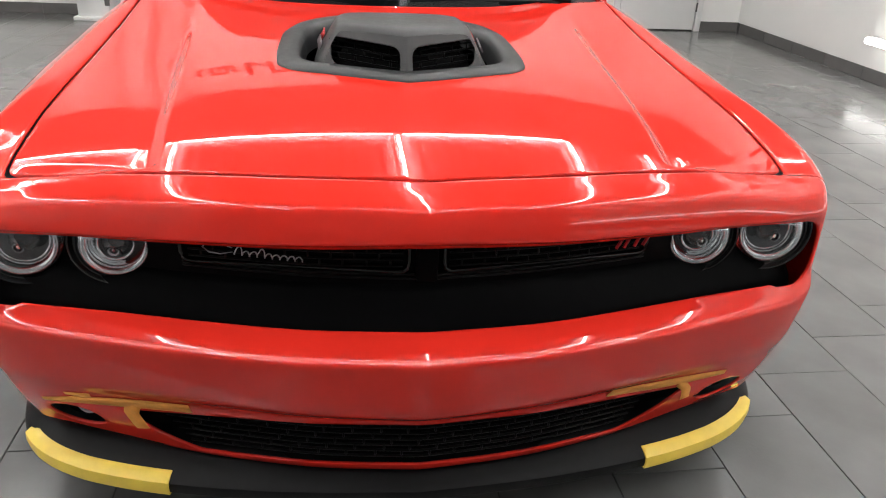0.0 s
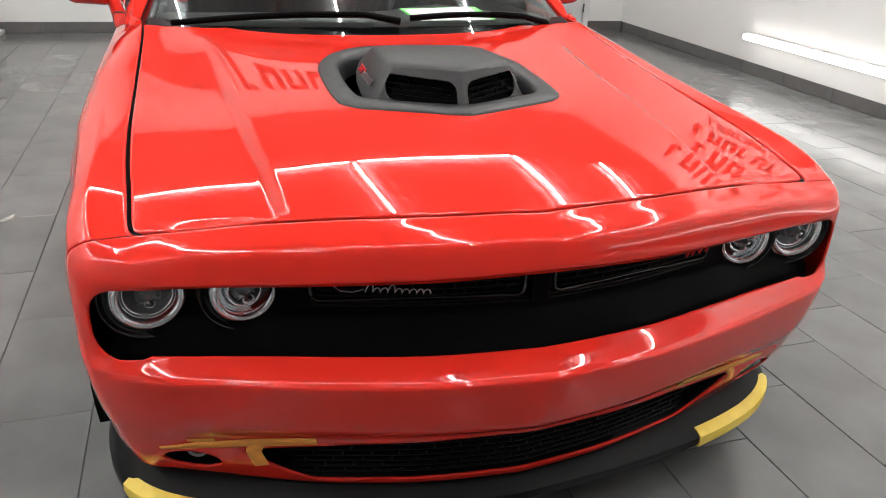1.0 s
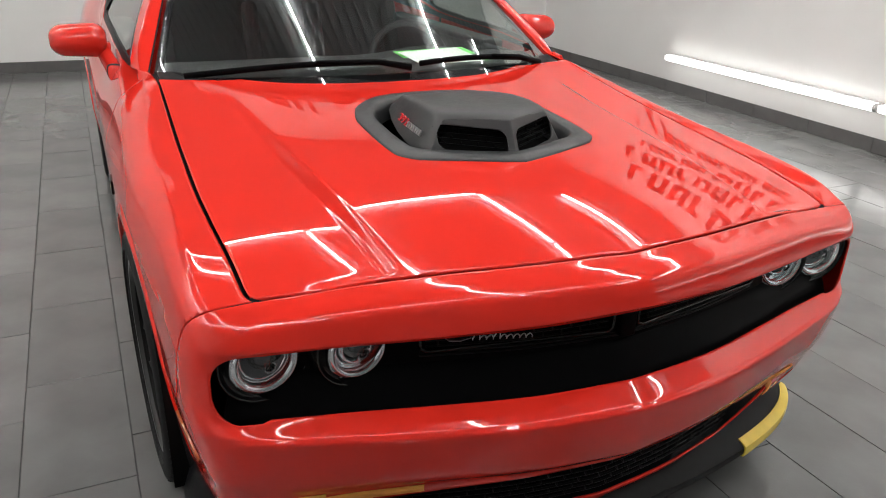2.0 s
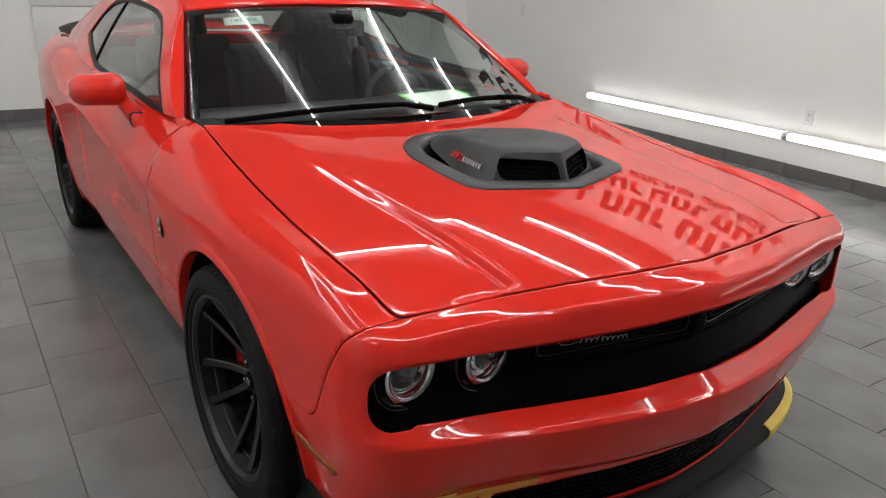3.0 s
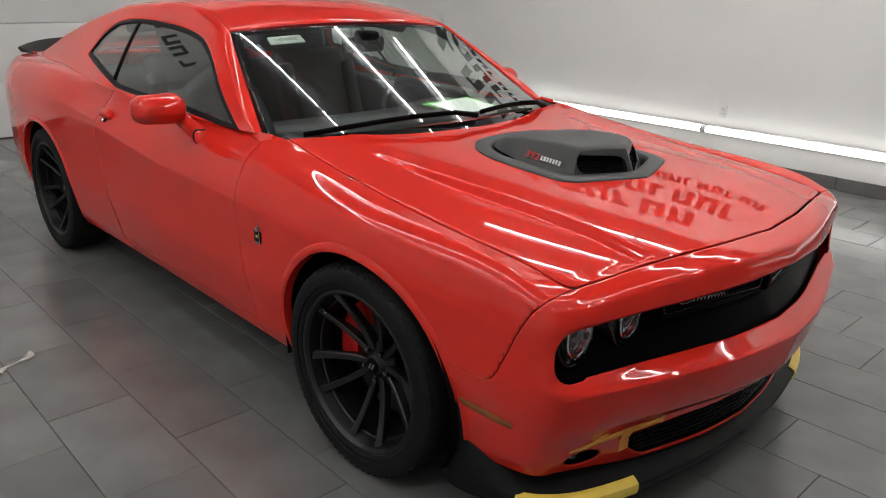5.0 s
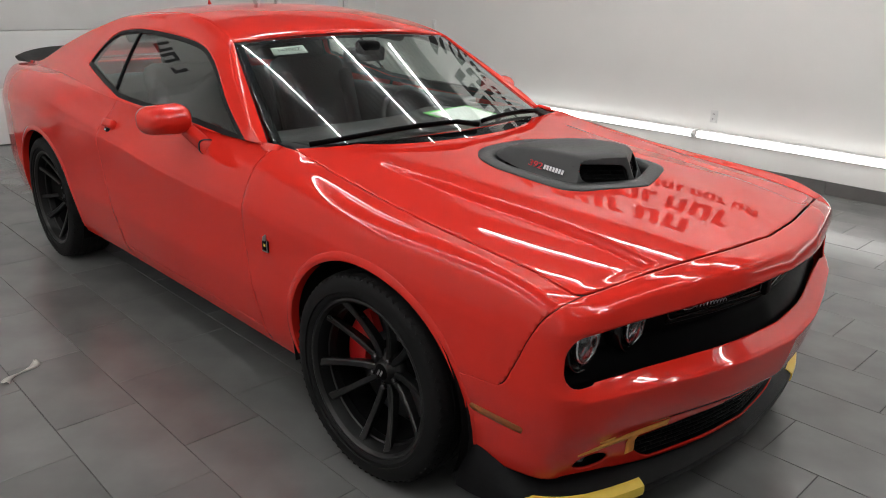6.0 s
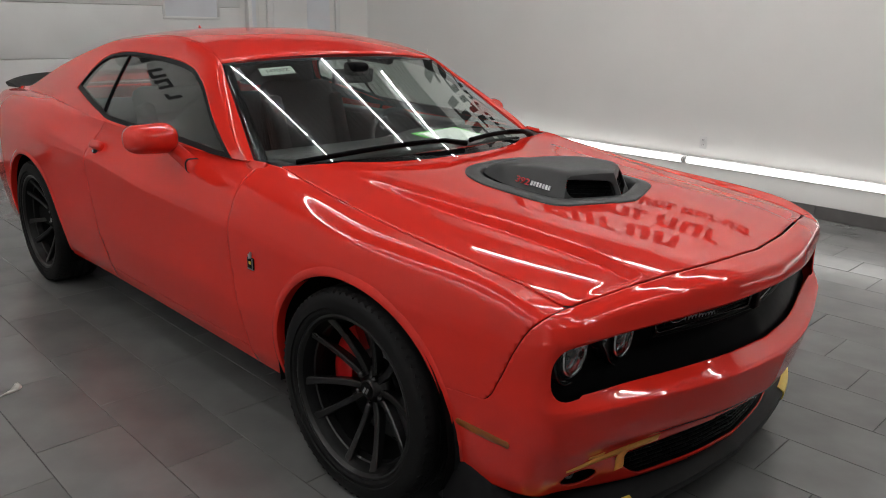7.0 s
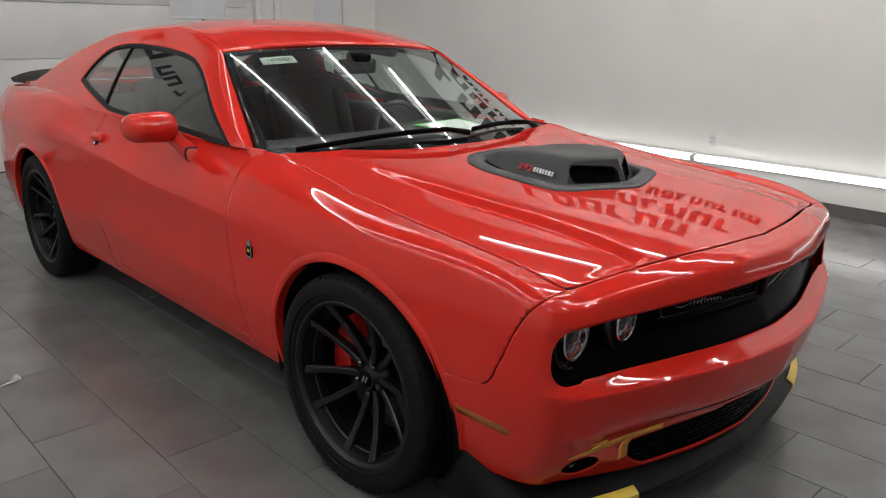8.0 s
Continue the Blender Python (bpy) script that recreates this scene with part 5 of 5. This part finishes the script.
for s in (-1, 1):
    part("door_card", build(block(s * 0.735 - 0.03, s * 0.735 + 0.03, 1.62, 3.3, 0.42, 0.985, 0.02), CLOTH), car, "black inner door trim")
    part("door_ledge", build(block(s * 0.77 - 0.06, s * 0.77 + 0.06, 2.15, 3.40, 0.960, 1.000, 0.012), DASH), car, "black ledge inside the door window")
    part("pillar_trim", build(tube([(s * 0.52, 2.45, 1.325), (s * 0.53, 2.9, 1.35), (s * 0.52, 3.5, 1.29)], 0.035, 8), CLOTH), car, "dark trim along the roof rail")
seat(-0.38)
seat(0.38)
bench = part("rear_bench", build(block(-0.62, 0.62, 3.35, 3.75, 0.46, 0.62, 0.05), CLOTH), car, "black rear bench")
part("backrest", build(moved(block(-0.62, 0.62, -0.06, 0.06, 0.0, 0.5, 0.05), Matrix.Translation((0, 3.78, 0.58)) @ Matrix.Rotation(radians(-22), 4, "X")), CLOTH), bench)
m = Matrix.Translation((0.37, 2.18, 0.90)) @ Matrix.Rotation(radians(-22), 4, "X")
wheel_rim = [m @ Vector((0.185 * math.cos(a), 0, 0.185 * math.sin(a))) for a in np.linspace(0, math.tau, 40, endpoint=False)]
steer = part("steering_wheel", build(tube(wheel_rim, 0.015, 8, True), DASH), car, "black steering wheel")
part("wheel_boss", build(moved(block(-0.07, 0.07, -0.02, 0.03, -0.06, 0.05, 0.02), m), DASH), steer)
for a in (0, math.pi, -math.pi / 2):
    part("wheel_spoke", build(tube([m @ Vector((0.05 * math.cos(a), 0, 0.05 * math.sin(a))), m @ Vector((0.18 * math.cos(a), 0, 0.18 * math.sin(a)))], 0.014, 8), DASH), steer)
mir = part("rear_view_mirror", build(moved(block(-0.12, 0.12, -0.015, 0.015, -0.035, 0.035, 0.014), Matrix.Translation((0.02, 2.13, 1.265)) @ Matrix.Rotation(radians(8), 4, "X")), BLACK), car, "black rear-view mirror behind the windshield")
part("mirror_mount", build(block(-0.05, 0.05, 2.03, 2.12, 1.27, 1.335, 0.02), BLACK), mir)
part("headliner", build(loft([[(x, 2.42, 1.345), (x, 2.9, 1.375), (x, 3.6, 1.31)] for x in np.linspace(-0.53, 0.53, 5)], closed=False), CLOTH), car, "dark headliner", 0.01)


def sheet_on_screen(u0, u1, t0, t1, d):
    rows = []
    for t in np.linspace(t0, t1, 4):
        rows.append([Vector(windshield(np.array([u]), np.array([t]), 0.006)[0]) + Vector((0, 0.42 * d, -0.9 * d)) for u in np.linspace(u0, u1, 6)])
    return loft(rows, closed=False)


sticker = part("stock_label", build(sheet_on_screen(-0.775, -0.535, 0.840, 0.915, 0.007), LABELPAPER), car, "small pale label with a handwritten number behind the windshield", 0.0005)
u, t = -0.655, 0.878
p0, pu, pt = [Vector(windshield(np.array([a]), np.array([b]), 0.006)[0]) for a, b in ((u, t), (u + 0.02, t), (u, t + 0.02))]
ax, up = (pu - p0).normalized(), (pt - p0).normalized()
nrm = ax.cross(up).normalized()
if nrm.z < 0:
    nrm = -nrm
up = nrm.cross(ax).normalized()
m = Matrix((ax, up, nrm)).transposed().to_4x4()
m.translation = p0 + Vector((0, 0.42, -0.9)) * 0.0062
part("label_number", text_mesh("14700Z", 0.036, 0.0002, INK, m), sticker, "handwritten black number")
sheet = tagged(part("paper_sheet", build(moved(block(-0.14, 0.14, -0.11, 0.11, 0, 0.0012), Matrix.Translation((0.32, 1.74, 1.000)) @ Matrix.Rotation(radians(6), 4, "X") @ Matrix.Rotation(radians(8), 4, "Z")), PAPER, False)), "white paper sheet lying on the dashboard", "paper")
tagged(part("paper_folder", build(moved(block(-0.158, 0.165, -0.112, 0.122, 0, 0.003), Matrix.Translation((0.33, 1.76, 0.994)) @ Matrix.Rotation(radians(6), 4, "X") @ Matrix.Rotation(radians(5), 4, "Z")), GREENPAPER, False)), "bright green folder lying on the dashboard", "folder")

# ---- scraps on the floor ----
FILM = material("clear_tape_scrap", (0.42, 0.41, 0.38), 0.25, vary=0.25, scale=25, bump=0.5, bump_scale=60)


def scrap(x, y, turn, length, label):
    rows = []
    for t in np.linspace(0, 1, 15):
        w = 0.012 + 0.007 * math.sin(9 * t + turn)
        c = Vector((length * (t - 0.5), 0.03 * math.sin(5 * t + turn), 0.0))
        lift = 0.004 + 0.006 * abs(math.sin(11 * t + 2 * turn))
        rows.append([c + Vector((0, -w, 0.0015)), c + Vector((0, -w * 0.3, lift)), c + Vector((0, w * 0.4, lift * 0.5)), c + Vector((0, w, 0.0015 + lift * 0.4))])
    m = Matrix.Translation((x, y, 0.001)) @ Matrix.Rotation(turn, 4, "Z")
    return tagged(part("tape_scrap", build(moved(loft(rows, closed=False), m), FILM), None, "", 0.0006), label, "scrap", "floor scraps")


scrap(-1.565, 2.475, 0.9, 0.21, "crumpled scrap of clear tape lying on the tile floor")
scrap(-2.59, 7.62, 0.3, 0.12, "small pale scrap lying on the tile floor")

# ---- fittings of the room ----
base = tagged(part("baseboard", build(joined(block(X1 - 0.010, X1 - 0.002, Y0, Y1, 0.001, 0.106), block(X0, X1 - 0.02, Y1 - 0.010, Y1 - 0.002, 0.001, 0.106)), GROUT, False)), "dark grey tile baseboard along the wall", "baseboard", "", "structure")
east = mesh_of(*block(-0.006, 0.006, -0.303, 0.303, 0.0, 0.108, 0.001), BASE, False)
y = Y0 + 0.21
while y < Y1 - 0.2:
    b = new("base_tile", east)
    b.parent, b.location = base, (X1 - 0.014, y, 0.002)
    y += 0.61
north = mesh_of(*block(-0.303, 0.303, -0.006, 0.006, 0.0, 0.108, 0.001), BASE, False)
x = X0 + 0.21
while x < X1 - 0.1:
    if not 2.55 < x < 3.85:
        b = new("base_tile", north)
        b.parent, b.location = base, (x, Y1 - 0.014, 0.002)
    x += 0.61

outlet = thing("wall_outlet", (X1 - 0.002, 2.50, 0.51), "white electrical outlet on the white wall", "outlet")
part("cover_plate", build(block(X1 - 0.008, X1 - 0.001, 2.465, 2.535, 0.452, 0.567, 0.002), DOORWHITE), outlet)
for z in (0.487, 0.532):
    part("socket", build(block(X1 - 0.0105, X1 - 0.007, 2.483, 2.517, z - 0.015, z + 0.015, 0.003), CAP), outlet)
    for d in (-0.007, 0.007):
        part("socket_slot", build(block(X1 - 0.0112, X1 - 0.0100, 2.50 + d - 0.0016, 2.50 + d + 0.0016, z - 0.006, z + 0.006), INK), outlet)
box2 = thing("wall_switch", (X1 - 0.002, 6.40, 1.15), "white wall plate with a small dark switch", "switch")
part("cover_plate", build(block(X1 - 0.008, X1 - 0.001, 6.365, 6.435, 1.09, 1.21, 0.002), DOORWHITE), box2)
part("switch_lever", build(block(X1 - 0.013, X1 - 0.007, 6.39, 6.41, 1.135, 1.165, 0.003), CAP), box2)

# door in the back wall, and a service panel with a window beside it
door = thing("door_1", (3.35, Y1, 0), "closed white door with a pale frosted window", "door")
tagged(door, kind="structure")
part("door_leaf", build(block(2.90, 3.80, Y1 - 0.045, Y1 - 0.004, 0.015, 2.08, 0.004), DOORWHITE), door)
part("door_frame", build(joined(block(2.82, 2.89, Y1 - 0.06, Y1 - 0.003, 0, 2.16, 0.004), block(3.81, 3.88, Y1 - 0.06, Y1 - 0.003, 0, 2.16, 0.004), block(2.89, 3.81, Y1 - 0.058, Y1 - 0.003, 2.09, 2.16, 0.004)), DOORWHITE), door)
part("door_pane", build(block(3.38, 3.72, Y1 - 0.05, Y1 - 0.043, 1.0, 1.85, 0.002), FROST), door, "pale frosted pane")
part("hinge", build(tube([(3.805, Y1 - 0.055, 0.22), (3.805, Y1 - 0.055, 0.32)], 0.01, 10), BASE), door, "dark hinge")
panel = thing("service_door", (1.8, Y1, 0), "closed white sectional door with a small window", "door")
for k in range(5):
    part("door_section", build(block(-0.75, 2.45, Y1 - 0.05, Y1 - 0.004, 0.01 + 0.55 * k, 0.555 + 0.55 * k, 0.006), DOORWHITE), panel)
win = part("door_window", build(joined(block(1.50, 2.18, Y1 - 0.062, Y1 - 0.048, 1.52, 1.55, 0.003), block(1.50, 1.53, Y1 - 0.062, Y1 - 0.048, 1.55, 1.95, 0.003), block(2.15, 2.18, Y1 - 0.062, Y1 - 0.048, 1.55, 1.95, 0.003), block(1.50, 2.18, Y1 - 0.062, Y1 - 0.048, 1.95, 1.98, 0.003)), DOORWHITE), panel, "white window frame")
part("pane", build(block(1.53, 2.15, Y1 - 0.056, Y1 - 0.049, 1.55, 1.95), FROST, False), win, "pale frosted pane")
jamb = thing("door_post", (2.6, Y1, 0), "pale grey metal post beside the sectional door", "post")
part("post_body", build(block(2.53, 2.67, Y1 - 0.10, Y1 - 0.003, 0, 3.0, 0.006), DOORWHITE), jamb)
part("post_strip", build(block(2.575, 2.625, Y1 - 0.106, Y1 - 0.099, 0.02, 2.98, 0.001), FROST), jamb)
post = thing("white_column", (-2.8, Y1 - 0.25, 0), "boxed white column with a dark slot against the back wall", "column")
part("shaft", build(block(-2.98, -2.66, Y1 - 0.42, Y1 - 0.004, 0, CEIL, 0.008), DOORWHITE), post)
part("foot", build(block(-3.02, -2.62, Y1 - 0.46, Y1 - 0.004, 0, 0.04, 0.006), DOORWHITE), post)
part("slot", build(block(-2.70, -2.655, Y1 - 0.424, Y1 - 0.40, 0.15, 0.5, 0.002), BASE), post)


def wall_sign(name, m, rows, label):
    """Dark raised shapes in rows: plain slanted strokes of the lettering's size."""
    sign = thing(name, m.translation, label, "sign")
    for x, z, h, w, gap, n in rows:
        for k in range(n):
            st = h * 0.24
            a = block(x, x + st, -0.01, 0.0, z, z + h)
            b = block(x + w - st, x + w, -0.01, 0.0, z, z + h)
            c = block(x + st, x + w - st, -0.01, 0.0, z + (h - st if k % 2 else 0), z + (h if k % 2 else st))
            piece = joined(a, b, c) if k % 3 else joined(a, c)
            vs = [(v[0] + (v[2] - z) * 0.18, v[1], v[2]) for v in piece[0]]
            part("letter_shape", build(moved((vs, piece[1]), m), SIGN, False), sign)
            x += w + gap
    return sign


mE = Matrix.Translation((X1 - 0.002, 4.98, 0)) @ Matrix.Rotation(radians(-90), 4, "Z")
wall_sign("wall_sign", mE, [(0.26, 3.30, 0.517, 0.372, 0.103, 6), (0.0, 2.74, 0.372, 0.279, 0.0775, 10), (0.205, 2.37, 0.206, 0.145, 0.0465, 18)], "dark raised shapes of a sign on the white wall")
mN = Matrix.Translation((-2.3, Y1 - 0.002, 0))
wall_sign("wall_sign", mN @ Matrix.Translation((0.55, 0, 0)), [(0.0, 3.48, 0.32, 0.26, 0.07, 9)], "large dark raised shapes of a sign on the white back wall")
wall_sign("wall_sign", mN, [(-0.15, 3.48, 0.2, 0.16, 0.04, 3)], "dark raised shapes of a sign on the white back wall")
ZT = CEIL - 0.08
for x in (-4.20, -2.20, 0.33, 2.28):
    for k in range(3):
        led_tube((x, -0.98 + 1.87 * k, ZT), (x, -0.98 + 1.87 * k + 1.86, ZT))
# Unseen southern row, added as fill light for the front bumper.
for x in (-2.20, 0.33, 2.28):
    for y in (-3.20,):
        led_tube((x, y, ZT), (x, y + 1.69, ZT))
for y in (-1.0, 4.65):
    for x0, x1 in ((-4.17, -2.22), (-2.18, 0.30), (0.36, 2.25)):
        led_tube((x0, y, ZT), (x1, y, ZT))
for y in (-2.92, -0.48, 1.96):
    led_tube((3.35, y + 0.01, ZT), (3.35, y + 2.43, ZT))

ON_WALLS = ("wall_east", "wall_north", "baseboard", "wall_outlet", "wall_switch", "door_1", "service_door", "door_post", "white_column", "wall_sign")
for ob in list(bpy.data.objects):
    if ob.parent is None and (ob.name.split(".")[0] in ON_WALLS or (ob.name.startswith("led_tube_light") and ob.location.z < 1)):
        ob.matrix_world = ASKEW @ Matrix.LocRotScale(ob.location, ob.rotation_euler, ob.scale)

# ---- tiles ----
TW, TL = 0.305, 0.61


def tile_mesh(w, l):
    g = 0.0015
    vf = block(-w / 2 + g, w / 2 - g, -l / 2 + g, l / 2 - g, -0.02, 0.0, 0.0)
    bm = bmesh.new()
    vs = [bm.verts.new(v) for v in vf[0]]
    for f in vf[1]:
        bm.faces.new([vs[i] for i in f])
    top = [e for e in bm.edges if all(v.co.z > -0.001 for v in e.verts)]
    bmesh.ops.bevel(bm, geom=top, offset=0.0012, segments=1, affect="EDGES")
    bm.normal_update()
    bm.verts.index_update()
    out = [tuple(v.co) for v in bm.verts], [tuple(v.index for v in f.verts) for f in bm.faces]
    bm.free()
    return out


floor_ob = bpy.data.objects["floor"]
near, far = [], []
col = -12
while True:
    xc = -1.31 - TW / 2 + col * TW
    if xc - TW / 2 > X1 + 0.17:
        break
    off = (1.912 + col * TL / 3) % TL
    k = -12
    while True:
        yc = off + (k + 0.5) * TL
        k += 1
        if yc - TL / 2 > Y1 + 0.3:
            break
        if yc + TL / 2 < Y0 or xc + TW / 2 < X0:
            continue
        (near if (-3.2 < xc < 3.6 and -0.9 < yc < 6.2 and not (abs(xc) < 0.6 and 0.7 < yc < 4.7)) else far).append((xc, yc))
    col += 1
near.sort(key=lambda p: math.hypot(p[0] + 0.3, p[1] - 1.2))
near, far = near[:300], far + near[300:]
one = tile_mesh(TW, TL)
tile_data = mesh_of(one[0], one[1], TILE, False)
for x, y in near:
    t = new("tile", tile_data)
    t.parent = floor_ob
    t.location = (x, y, random.uniform(-0.0006, 0.0006))
    t.rotation_euler = (random.uniform(-0.0006, 0.0006), random.uniform(-0.001, 0.001), 0)
rest = joined(*[moved(one, Matrix.Translation((x, y, 0))) for x, y in far])
rest_ob = part("tiles", build(rest, TILE, False), floor_ob)
rest_ob["kind"] = "stuff"
